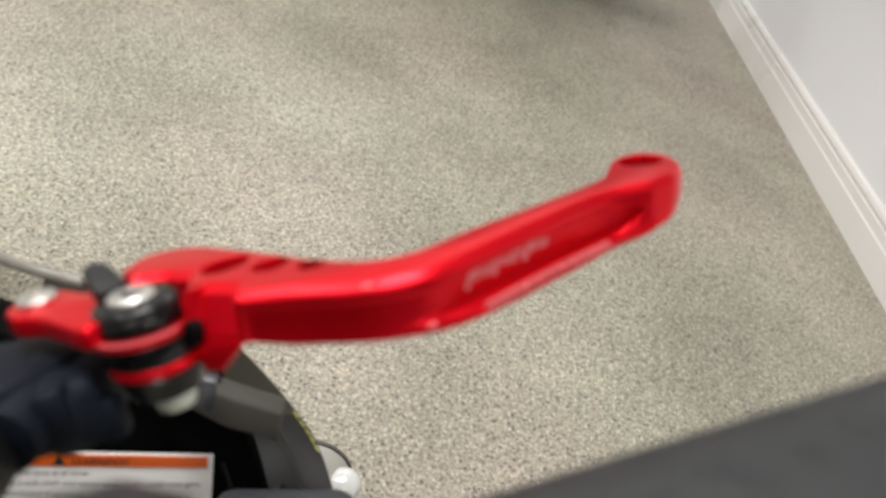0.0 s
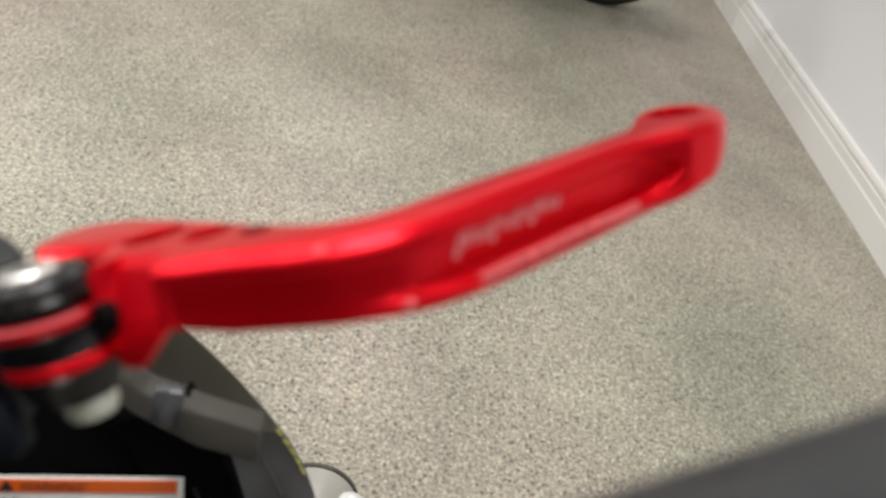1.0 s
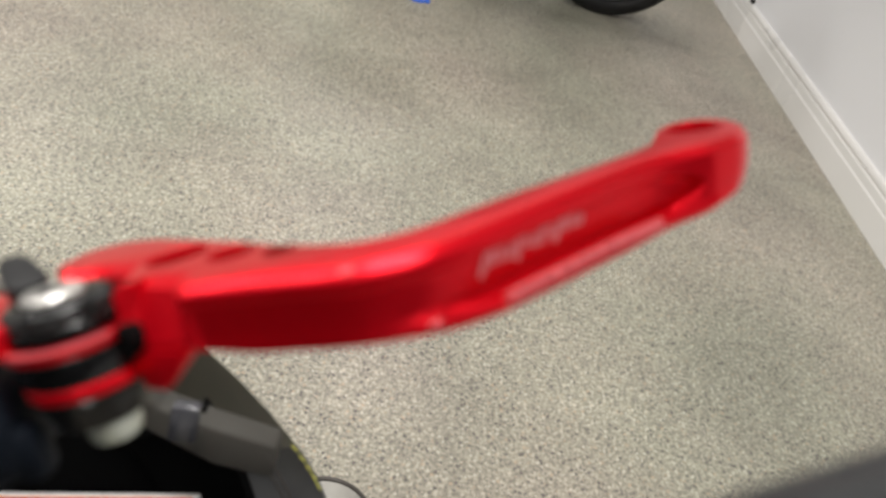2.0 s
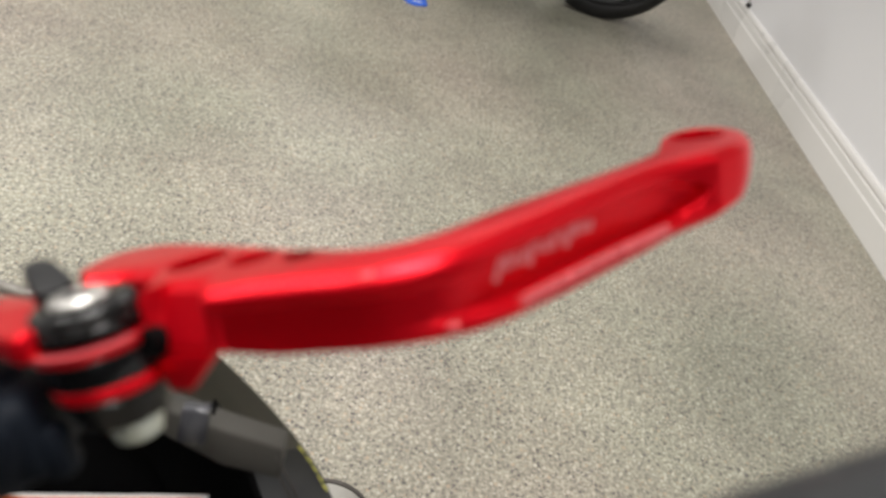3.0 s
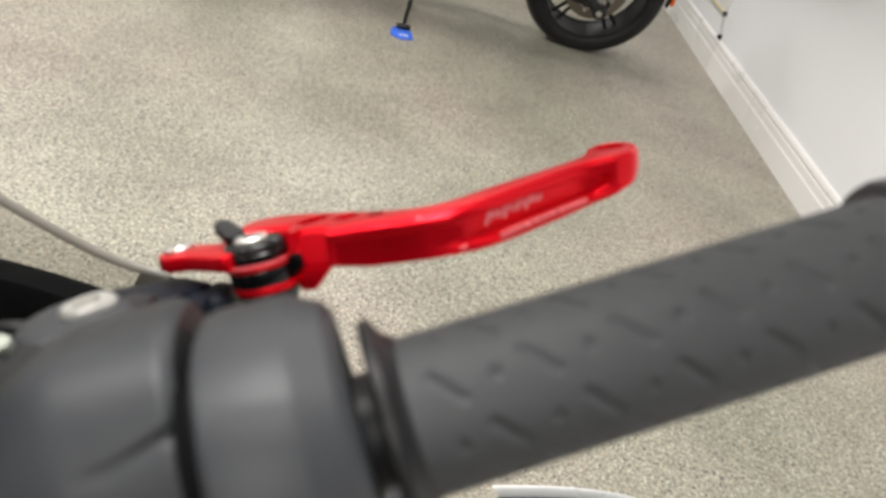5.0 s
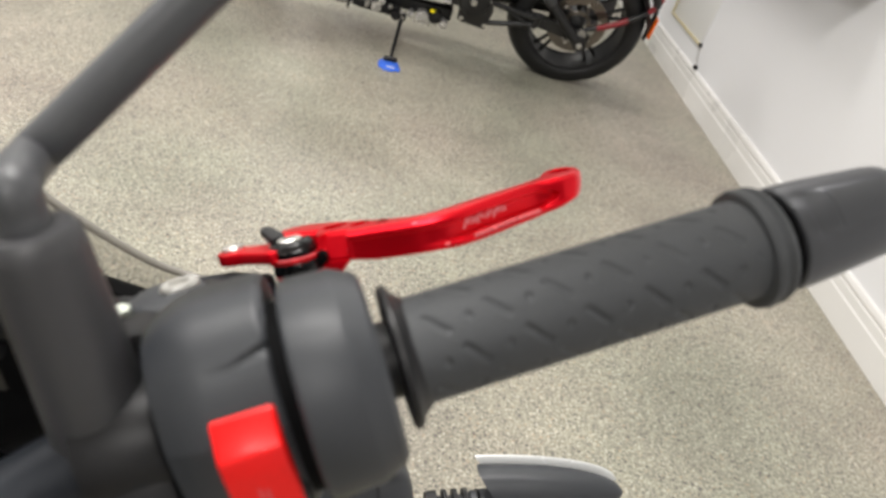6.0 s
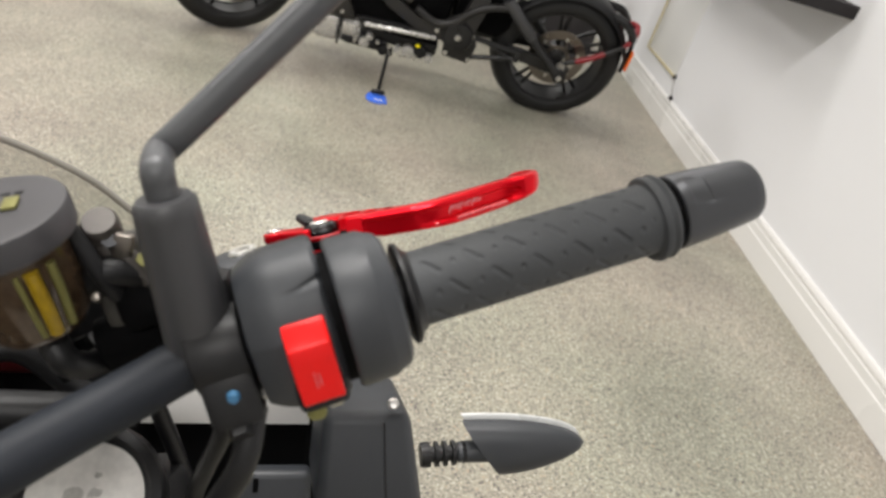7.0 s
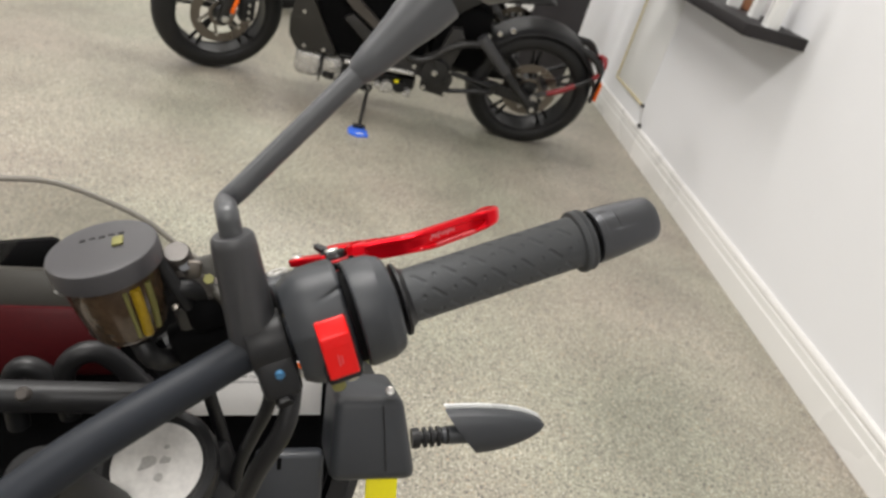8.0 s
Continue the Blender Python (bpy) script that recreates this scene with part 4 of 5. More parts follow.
H("switch_wire", tube([mm(-72, 48, 20), mm(-84, 52, 28), mm(-98, 62, 24), mm(-118, 74, 6)], 0.0024, 10), BLACK, "thin black wire", perch)

# ---- the red lever ----
# LV: the lever's plane, which falls slightly outwards
LV = HB @ Matrix.Translation(mm(-26.6, 0, 29.7)) @ pose(0, 0, 0, 0, 3.15, 0) @ Matrix.Translation(mm(26.6, 0, 0))
lever = None


def lev(name, bm, material, label="", parent=None, angle=38):
    return part(name, move(bm, LV), material, parent or bike, label, angle)


def edge(pairs, n=60):
    return [(p.x, p.y) for p in smooth_path([(x / 1000, y / 1000, 0) for x, y in pairs], max(2, n // len(pairs)))]


BACK = [(-33, 96), (-28, 104), (-17, 103), (-2, 90), (11, 77), (22, 69.5), (31, 69.5), (44, 76), (64, 84.5), (79, 92), (84, 99)]
FRONT_E = [(88, 81.5), (76, 80.5), (62, 73.5), (48, 65.5), (38, 59.5), (30, 56.2), (20, 56.2), (6, 61.6), (-4, 64.6), (-6, 65.6)]
tip = edge([(84, 99), (87.5, 105), (93.5, 108.8), (99.3, 106.3), (101.6, 100), (100.2, 91.5), (95.5, 84.8), (88, 81.5)], 56)[3:-3]
KNOB = (-0.0262, 0.0768)
root = [(KNOB[0] + 0.0106 * math.cos(radians(a)), KNOB[1] + 0.0106 * math.sin(radians(a))) for a in range(-26, 118, 12)]
outline = edge(BACK) + tip + edge(FRONT_E) + root
h1 = [ring_loop(-0.0085, 0.0845, 0.0056, 0.0043, 35), ring_loop(0.0015, 0.0788, 0.0043, 0.0036, 35), ring_loop(0.0098, 0.0735, 0.0030, 0.0027, 35)]
tip_hole = [(0.0880, 0.1015), (0.0915, 0.1052), (0.0960, 0.1050), (0.0982, 0.1010), (0.0978, 0.0965), (0.0945, 0.0948), (0.0900, 0.0968)]
tip_loop = round_loop(tip_hole, 4)
T = Matrix.Translation
inset = [(x, y + 0.0027 * ease(-0.004, 0.003, x) * (1 - ease(0.070, 0.082, x))) for x, y in edge(FRONT_E)]


def resample(loop, step):
    """A closed loop cut into even steps."""
    pts = np.array(loop + loop[:1])
    run = np.r_[0, np.cumsum(np.hypot(*np.diff(pts, axis=0).T))]
    at = np.linspace(0, run[-1], int(run[-1] / step), endpoint=False)
    return np.c_[np.interp(at, run, pts[:, 0]), np.interp(at, run, pts[:, 1])]


def shell(loop, levels):
    """A lever's skin: its outline, drawn in or out level by level; levels gives (share of the depth, inward shift) at a place."""
    pts = resample(loop, 0.0009)
    tan = np.roll(pts, -3, axis=0) - np.roll(pts, 3, axis=0)
    tan /= np.linalg.norm(tan, axis=1)[:, None]
    x, y = pts.T
    area = np.sum(x * np.roll(y, -1) - y * np.roll(x, -1))
    inward = np.c_[-tan[:, 1], tan[:, 0]] * (1 if area > 0 else -1)
    bm = bmesh.new()
    rings = []
    for share in levels:
        ring = []
        for p, d in zip(pts, inward):
            depth = 0.0108 + (0.0018 * ease(-0.008, 0.006, p[0]) + 0.0012 * ease(0.020, 0.046, p[0])) * (1 - 0.45 * ease(0.070, 0.092, p[0]))
            rider = ease(0.30, 0.62, d[1])
            q = p + d * skin(share, p[0], rider)
            g = ease(0.082, 0.100, p[0]) * min(1.0, max(0.0, (share - 0.25) / 0.75)) ** 2
            ring.append(bm.verts.new((q[0] - 0.0024 * g, q[1], -depth * share + 0.0012 * g)))
        rings.append(ring)
    for a, b in zip(rings, rings[1:]):
        for k in range(len(a)):
            bm.faces.new((a[k], a[(k + 1) % len(a)], b[(k + 1) % len(a)], b[k]))
    bm.faces.new(rings[0])
    bm.faces.new(rings[-1][::-1])
    return bm


def skin(share, x, rider):
    """How far the skin lies inside the outline: a chamfer on top, a milled pocket and a lip on the rider's side, a round lower edge."""
    chamfer = 0.0018 if rider > 0.5 else 0.0010
    off = chamfer * max(0.0, 1 - share / 0.13) ** 1.3
    low = max(0.0, (share - 0.86) / 0.14)
    off += (0.0020 - 0.0008 * rider) * low ** 2.2
    # the pocket, round at its outer end
    mid = 0.53
    half = 0.27 * math.sqrt(max(0.0, 1 - max(0.0, (x - 0.0745) / 0.011) ** 2)) if x < 0.0855 else 0.0
    floor_ = ease(-0.0058, -0.0040, x) * ease(0.0, 0.09, half - abs(share - mid))
    open_low = (1 - ease(0.026, 0.040, x)) * ease(0.60, 0.70, share) * ease(-0.0058, -0.0040, x) * (1 - 0.6 * ease(0.90, 1.0, share))
    facet = (1 - ease(-0.0068, -0.0056, x)) * ease(-0.0185, -0.0150, x)
    lip = ease(0.018, 0.056, x) * (1 - ease(0.066, 0.098, x)) * ease(0.74, 0.88, share)
    return off + rider * ((0.0013 + 0.0013 * ease(0.018, 0.042, x)) * max(floor_, open_low) - 0.0027 * lip + 0.0042 * facet * (1 - share) ** 1.0)


lever_mesh = shell(outline, (0.0, 0.03, 0.06, 0.09, 0.13, 0.17, 0.21, 0.25, 0.28, 0.31, 0.34, 0.37, 0.41, 0.46, 0.52, 0.58, 0.64, 0.70, 0.73, 0.76, 0.79, 0.82, 0.85, 0.88, 0.91, 0.94, 0.97, 1.0))
# the top is closed by a plate with the milled holes in it
bmesh.ops.delete(lever_mesh, geom=[f for f in lever_mesh.faces if len(f.verts) > 4 and f.calc_center_median().z > -0.001], context="FACES_ONLY")
rim_loop = [(v.co.x, v.co.y) for v in list(lever_mesh.verts)[: len(resample(outline, 0.0009))]]
lever_mesh = join(lever_mesh, plate(rim_loop, 0.0046, h1 + [tip_loop], 0.00012, T((0, 0, -0.00455))))
lever = lev("brake_lever", lever_mesh, RED, "glossy red anodised brake lever with milled holes", angle=30)
# lower front ridge with its highlight painted pale, and the milled holes' floors
lev("ridge", tube([(x / 1000, y / 1000 + 0.0004, -0.0110) for x, y in ((75, 77.6), (62, 70.9), (55, 66.8), (48, 62.8), (42, 59.2))], 0.0009, 12, 5), PALERED, "ridge with its highlight in a paler red", lever)
# pale red put on two edge nicks for the highlights they catch
for nx, ny, nz in ((30.6, 57.4, -11.4), (19.8, 57.4, -0.7)):
    lev("nick_highlight", tube([mm(nx - 0.9, ny + 0.1, nz), mm(nx, ny, nz), mm(nx + 0.9, ny + 0.1, nz)], [0.0004, 0.0007], 10, 4), PALERED, "edge nick with its highlight in a paler red", lever)
# dark red plates stand for the shade down in the milled holes
lev("tip_shade", plate(tip_loop, 0.0020, (), 0.0002, T((0, 0, -0.0044))), DARKRED, "dark red plate for the shade in the tip hole", lever)
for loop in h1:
    lev("hole_shade", plate(loop, 0.0015, (), 0.0002, T((0, 0, -0.0044))), DARKRED, "", lever)
# prongs round the adjuster
for z0, th, rad, dx in ((-0.0080, 0.0021, 0.0105, 0.0004), (-0.0152, 0.0026, 0.0099, 0.0012)):
    lev("prong", plate(ring_loop(KNOB[0] + dx, KNOB[1], rad, n=48), th, [ring_loop(KNOB[0], KNOB[1], 0.0035)], 0.0008, T((0, 0, z0))), RED, "red prong of the lever", lever)
lev("worn_edge", tube([(KNOB[0] + 0.0004 + 0.0103 * math.cos(radians(a)), KNOB[1] + 0.0103 * math.sin(radians(a)), -0.0061) for a in range(200, 325, 8)], 0.00042, 8, 2), PALERED, "paler worn edge of the upper prong", lever)
# block below the knee, drawn in towards its foot
web = bmesh.new()
foot_z, head_z = -0.0172, -0.0104
top_loop = [web.verts.new((x, y, head_z)) for x, y in ((-0.0166, 0.0722), (-0.0058, 0.0657), (-0.0040, 0.0690), (-0.0080, 0.0780), (-0.0150, 0.0810))]
low_loop = [web.verts.new((x, y, foot_z)) for x, y in ((-0.0158, 0.0712), (-0.0122, 0.0690), (-0.0110, 0.0698), (-0.0116, 0.0770), (-0.0155, 0.0800))]
for k in range(5):
    web.faces.new((top_loop[k], top_loop[(k + 1) % 5], low_loop[(k + 1) % 5], low_loop[k]))
web.faces.new(top_loop)
web.faces.new(low_loop[::-1])
bmesh.ops.bevel(web, geom=web.edges[:], offset=0.0006, segments=2, profile=0.5, affect="EDGES")
lev("web", web, RED, "", lever)
FACE = Vector((-0.52, -0.854, 0))
# no hole is cut: a black plug on the face stands for its shade
hole = Vector((-0.0160, 0.0718, -0.0086))
lev("slot", join(rod(hole + FACE * 0.0014, hole - FACE * 0.004, 0.0027, 24), move(box(-0.0034, 0.0, -0.0012, 0.004, -0.0020, 0.0020), Matrix.Translation(hole) @ pose(0, 0, 0, 0, 0, -31.3) @ pose(0, 0, 0, 0, 0, 0))), MATTBLACK, "black plug for the shaded hole at the slot's end", lever)
# adjuster
adj = lev("adjuster", revolve([(-0.0057, 0.0086), (-0.0052, 0.0092), (-0.0036, 0.0092), (-0.0030, 0.0087), (-0.0025, 0.0090), (-0.0011, 0.0084), (-0.0004, 0.0074), (-0.0002, 0.0056)], mm(-26.2, 76.8, 0), (0, 0, 1), 40), GLOSSBLACK, "black adjuster cap", lever)
lev("adjuster_screw", revolve([(-0.0012, 0.0049), (0.0002, 0.0049), (0.0008, 0.0043), (0.0008, 0.0024), (-0.0004, 0.0020)], mm(-26.6, 76.8, 0), (0, 0, 1), 32), STEEL, "bright round screw head", adj)
lev("screw_slot", box(-0.0282, -0.0250, 0.0762, 0.0774, 0.0002, 0.00095, 0.0001), INK, "", adj)
lev("adjuster_tab", join(plate(round_loop([(0, -0.0028), (0.005, -0.0030), (0.0088, -0.0022), (0.0098, 0.0), (0.0088, 0.0022), (0.005, 0.0030), (0, 0.0028)], 4), 0.0032, (), 0.0007, T(mm(-31.2, 80.6, -1.2)) @ pose(0, 0, 0, 0, -24, 124))), BLACK, "small black tab", adj)
lev("spacer", rod(mm(-25.2, 76.8, -12.8), mm(-25.2, 76.8, -7.8), 0.0099, 36, 0.0099, 0.0005), GLOSSBLACK, "black adjuster barrel", lever)
lev("lower_collar", rod(mm(-25.0, 76.8, -21.5), mm(-25.0, 76.8, -15.2), 0.0074, 36, 0.0092, 0.0006), GLOSSBLACK, "", lever)
lev("lock_nut", revolve([(-0.0264, 0.0026), (-0.0259, 0.0039), (-0.0240, 0.0045), (-0.0213, 0.0045)], mm(-24.2, 76.8, 0), (0, 0, 1), 28), NUT, "pale zinc lock nut", lever)
# base link with its pivot bolt
base = lev("lever_base", join(
    plate(round_loop([(-0.0558, 0.0890), (-0.0536, 0.0955), (-0.0475, 0.0965), (-0.0390, 0.0900), (-0.0320, 0.0870), (-0.0275, 0.0850), (-0.0300, 0.0735), (-0.0340, 0.0680), (-0.0400, 0.0735), (-0.0465, 0.0800), (-0.0525, 0.0830)], 6), 0.0050, (), 0.0010, T((0, 0, -0.0066)))), RED, "red lever base link", lever)
lev("pivot_bolt", revolve([(-0.0022, 0.0041), (-0.0008, 0.0043), (0.0, 0.0037), (0.0, 0.0020), (-0.0012, 0.0016)], mm(-49.6, 90.4, 0), (0, 0, 1), 32), STEEL, "bright pivot bolt", base)
# pale worn maker's mark on the front face, kept as plain strokes
def front_y(x):
    run = sorted(inset)
    return float(np.interp(x, [q[0] for q in run], [q[1] for q in run]))


for k in range(13):
    x = 0.0395 + 0.021 * (k + 0.5) / 13
    d = Vector((0.002, front_y(x + 0.001) - front_y(x - 0.001), 0)).normalized()
    face = Matrix((d, (0, 0, 1), (d.y, -d.x, 0))).transposed().to_4x4()
    hgt = (4.6, 2.6, 3.6, 2.4, 5.0, 2.6, 2.2, 3.4, 2.6, 4.6, 2.4, 3.2, 2.0)[k] / 1000
    lev("mark_stroke", move(box(-0.00038, 0.00038, -hgt / 2, hgt / 2, -0.0004, 0.0002, 0.0001), Matrix.Translation((x, front_y(x), -0.0058 + 0.0004 * (k % 3 - 1))) @ face @ pose(0, 0, 0, 0, 0, -34 + 16 * (k % 3))), MARK, "pale stroke of a worn mark", lever)

# ---- mirror ----
MB, MT = mm(-86.5, 2, 4), mm(-80.4, -15.5, 65)
H("mirror_boot", join(revolve([(0.0, 0.0138), (0.004, 0.0142), (0.030, 0.0132), (0.058, 0.0122), (0.0625, 0.0118), (0.0645, 0.0102), (0.0650, 0.0070)], MB, MT - MB, 36), revolve([(0, 0.0150), (0.005, 0.0160), (0.014, 0.0158), (0.020, 0.014)], mm(-92, 0, 0), X, 32)), STEM, "tapered dark rubber mirror boot")
stem_dir = HB.to_3x3().inverted() @ Vector((0.5501, 0.3438, 0.761))
B0 = mm(-75.2, 1.5, 84)
stem = H("mirror_stem", tube([MT - (MT - MB).normalized() * 0.01, MT + (MT - MB).normalized() * 0.004, MT + (MT - MB).normalized() * 0.012 + Vector((0.0002, 0.002, 0)), B0 - stem_dir * 0.004, B0 + stem_dir * 0.006, B0 + stem_dir * 0.02, B0 + stem_dir * 0.06, B0 + stem_dir * 0.125], 0.0062, 24, 8), STEMGREY, "bent satin grey mirror stem")
NK = B0 + stem_dir * 0.100
H("stem_ferrule", revolve([(-0.004, 0.0062), (0.0, 0.0082), (0.012, 0.0098), (0.030, 0.0120), (0.046, 0.0150), (0.060, 0.0160)], NK, stem_dir, 32), STEMGREY, "flared stem socket", stem)
MH = Matrix.Translation(NK + stem_dir * 0.066 + mm(58, 10, 22)) @ basis((-0.35, 0.25, 0.9), (0, 1, 0)) @ Matrix.Diagonal((0.78, 1.5, 1, 1))
head = H("mirror_head", move(revolve([(-0.020, 0.018), (-0.017, 0.034), (-0.008, 0.046), (0.004, 0.050), (0.010, 0.048), (0.011, 0.045)], (0, 0, 0), (0, 0, 1), 48), MH), STEM, "long oval black mirror housing")
glass = mk("mirror_glass", (0.9, 0.9, 0.9), 0.02, metal=1.0, var=0.01, bump=0)
H("mirror_glass", move(revolve([(0.0, 0.043), (0.0112, 0.0445), (0.0118, 0.042)], (0, 0, 0), (0, 0, 1), 48), MH), glass, "mirror glass", head)
# clamp under the boot
clampo = H("bar_clamp", join(revolve([(0, 0.0145), (0.001, 0.0168), (0.019, 0.0168), (0.020, 0.0145)], mm(-91, 0, 0), X, 36), box(-0.091, -0.069, -0.016, 0.010, -0.030, -0.006, 0.004)), BLACK, "black bar clamp")
H("clamp_bolt", rod(mm(-81, -10, -30), mm(-81, -14, -34), 0.005, 6), BLACK, "", clampo)
H("cable_stop", rod(mm(-80, -6, -22.5), mm(-80.2, -12, -24.5), 0.0042, 18, 0.0040, 0.001), OLIVE, "dull olive cable stop", clampo)
H("blue_cap", revolve([(0, 0.0028), (0.004, 0.0028), (0.006, 0.0020)], mm(-79, -12, -15), (0, -1, -0.2), 20), BLUECAP, "small pale blue cap", clampo)

# ---- brake fluid reservoir ----
RA = mm(-150.0, 16, 77)
RD = Vector((-0.06, 0.42, -0.90)).normalized()
reservoir = H("fluid_reservoir", revolve([(0.010, 0.0235), (0.012, 0.0262), (0.030, 0.0252), (0.050, 0.0225), (0.056, 0.0195), (0.058, 0.012)], RA, RD, 44), AMBER, "amber see-through brake fluid cup")
H("lid", revolve([(0.0, 0.0265), (0.0008, 0.0292), (0.0025, 0.0300), (0.0125, 0.0300), (0.0135, 0.0285), (0.0135, 0.020)], RA, RD, 48), LIDGREY, "dark grey round screw lid", reservoir)
lidface = Matrix.Translation(RA) @ basis(-RD, (0, 1, 0))
for k in range(5):
    H("lid_mark", move(box(-0.012 + k * 0.0052, -0.0088 + k * 0.0052, -0.001 + (k % 2) * 0.001, 0.0015, 0.00005, 0.0004, 0.0001), lidface @ pose(0, 0.010, 0)), BLACK, "", reservoir)
H("lid_screw", rod(mm(-180.5, 34, 58), mm(-181.5, 29, 60), 0.0034, 14, 0.0030, 0.0008), STEEL, "small bright stud for the highlight on the cowl corner", reservoir)
H("lid_catch", move(box(0.006, 0.012, -0.004, 0.005, 0.0, 0.0018, 0.0006), lidface), OLIVE, "small olive catch", reservoir)
# glints of light in the fluid, put on as yellow and olive tubes
for ang, gr in ((240, 0.0030), (252, 0.0013), (222, 0.0018)):
    a = radians(ang)
    rv = basis(RD, (0, 1, 0)) @ Vector((math.cos(a), math.sin(a), 0))
    H("fluid_glint", tube([RA + RD * 0.018 + rv * 0.0262, RA + RD * 0.034 + rv * 0.0253, RA + RD * 0.050 + rv * 0.0228], gr, 10, 4), AMBERGLINT if ang == 240 else OLIVE, "", reservoir)
H("bracket", tube([RA + RD * 0.045 + mm(22, 4, 0), mm(-118, 30, 40), mm(-104, 40, 30)], 0.0065, 14), BLACK, "black reservoir bracket", reservoir)
H("bracket_bolt", rod(mm(-124.5, 24, 31), mm(-124.5, 20.5, 32), 0.0024, 14, 0.0021, 0.0007), DISC, "pale bracket bolt", reservoir)
H("bracket_strut", join(tube([mm(-119, 35, 63), mm(-116, 34, 57), mm(-110, 32, 44), mm(-104, 34, 30)], 0.0042, 12, 5), box(-0.121, -0.108, 0.030, 0.036, 0.040, 0.060, 0.002)), GREYFRAME, "grey metal bracket strut", reservoir)
H("strut_bolt", rod(mm(-113, 31, 52), mm(-113, 26, 53), 0.0036, 6), BAREND, "", reservoir)
H("strut_bolt", rod(mm(-103, 33, 40), mm(-103, 28, 41), 0.0032, 6), OLIVE, "", reservoir)
CLAMP, CA = mm(-115.5, 31, 59), Vector((0.1, -0.75, 0.65)).normalized()
clamp = H("clamp", revolve([(-0.005, 0.0042), (-0.005, 0.0070), (-0.003, 0.0078), (0.003, 0.0078), (0.0045, 0.0068), (0.0045, 0.0042)], CLAMP, CA, 32), GREYFRAME, "round grey cable clamp", reservoir)
H("clamp_core", rod(CLAMP - CA * 0.005, CLAMP + CA * 0.0028, 0.0040, 18, 0.0036, 0.0008), BLACK, "", clamp)
H("clamp_foot", move(box(-0.0042, 0.0042, -0.002, 0.002, -0.008, 0.008, 0.0016), Matrix.Translation(mm(-110, 29, 47)) @ pose(0, 0, 0, 20, 28, 0)), DISC, "dull silver cast foot", clamp)
H("strap", tube([mm(-126, 23, 62), mm(-123, 25, 50), mm(-121, 28, 38), mm(-119, 34, 28)], 0.0040, 12, 5), BLACK, "black strap", reservoir)
H("mount_block", box(-0.130, -0.094, 0.042, 0.054, 0.010, 0.053, 0.004), TAUPE, "dark taupe mounting block", reservoir)
H("cable_end", tube([mm(-106, 44, 40), mm(-103, 34, 33), mm(-98, 26, 26), mm(-96, 22, 14)], 0.0034, 12, 5), TAUPE, "", reservoir)
H("hose", tube([RA + RD * 0.056, mm(-148, 34, 6), mm(-140, 52, -2), mm(-126, 54, 3)], 0.0065, 14), BLACK, "black rubber feed hose", reservoir)

# ---- instrument, cowl and screen ----
# NC: the cowl's frame; x across, z up, y forward
NC = HB @ Matrix.Translation(mm(-215, 0, -75)) @ pose(0, 0, 0, 0, 20.2, 0)


def cow(name, bm, material, label="", parent=None, angle=38):
    return part(name, move(bm, NC), material, parent or bike, label, angle)


def cone_sheet(rings, a0, a1, thick, n=80):
    """A curved sheet round y from (along, radius) rows, between two angles."""
    bm = bmesh.new()
    rows = []
    for i in range(n + 1):
        a = radians(a0 + (a1 - a0) * i / n)
        rows.append([[bm.verts.new(((r + e) * math.cos(a), y, (r + e) * math.sin(a))) for y, r in rings] for e in (0, thick)])
    m_ = len(rings)
    for i in range(n):
        for e in (0, 1):
            for k in range(m_ - 1):
                bm.faces.new((rows[i][e][k], rows[i][e][k + 1], rows[i + 1][e][k + 1], rows[i + 1][e][k]))
        for k in (0, m_ - 1):
            bm.faces.new((rows[i][0][k], rows[i + 1][0][k], rows[i + 1][1][k], rows[i][1][k]))
    for i in (0, n):
        for k in range(m_ - 1):
            bm.faces.new((rows[i][0][k], rows[i][1][k], rows[i][1][k + 1], rows[i][0][k + 1]))
    return bm


def loft(rows):
    """A sheet through rows of places of equal length."""
    bm = bmesh.new()
    vs = [[bm.verts.new(p) for p in row] for row in rows]
    for r0, r1 in zip(vs, vs[1:]):
        for k in range(len(r0) - 1):
            bm.faces.new((r0[k], r0[k + 1], r1[k + 1], r1[k]))
    return bm


RIM_LINE = smooth_path([mm(-420, 70, 30), mm(-370, 75, 100), mm(-309, 88, 138), mm(-258, 105, 143), mm(-220, 135, 134), mm(-189, 154, 120), mm(-151, 173, 84), mm(-130, 187, 50), mm(-102, 200, 13), mm(-63, 199, -13), mm(-42, 200, -32), mm(-19, 187, -77), mm(-14, 168, -107)], 8)
CORE = mm(-215, 330, -110)
rows = [[p.lerp(CORE, f) for p in RIM_LINE] for f in (0.0, 0.06, 0.14, 0.26, 0.40, 0.60, 0.80)]
CUT = 66
screen = H("fly_screen", loft([r[: CUT + 1] for r in rows[:5]]), SMOKE, "small smoked see-through fly screen", angle=60)
wing = H("screen_wing", loft([r[CUT:88] for r in rows[:6]]), SMOKE_DARK, "dark tinted side of the screen", screen, angle=60)
screen.visible_shadow = wing.visible_shadow = False  # clear panes let the ceiling light through
H("cowl_side", loft([r[87:] for r in rows]), SIDE, "dark grey side of the cowl", screen, angle=60)
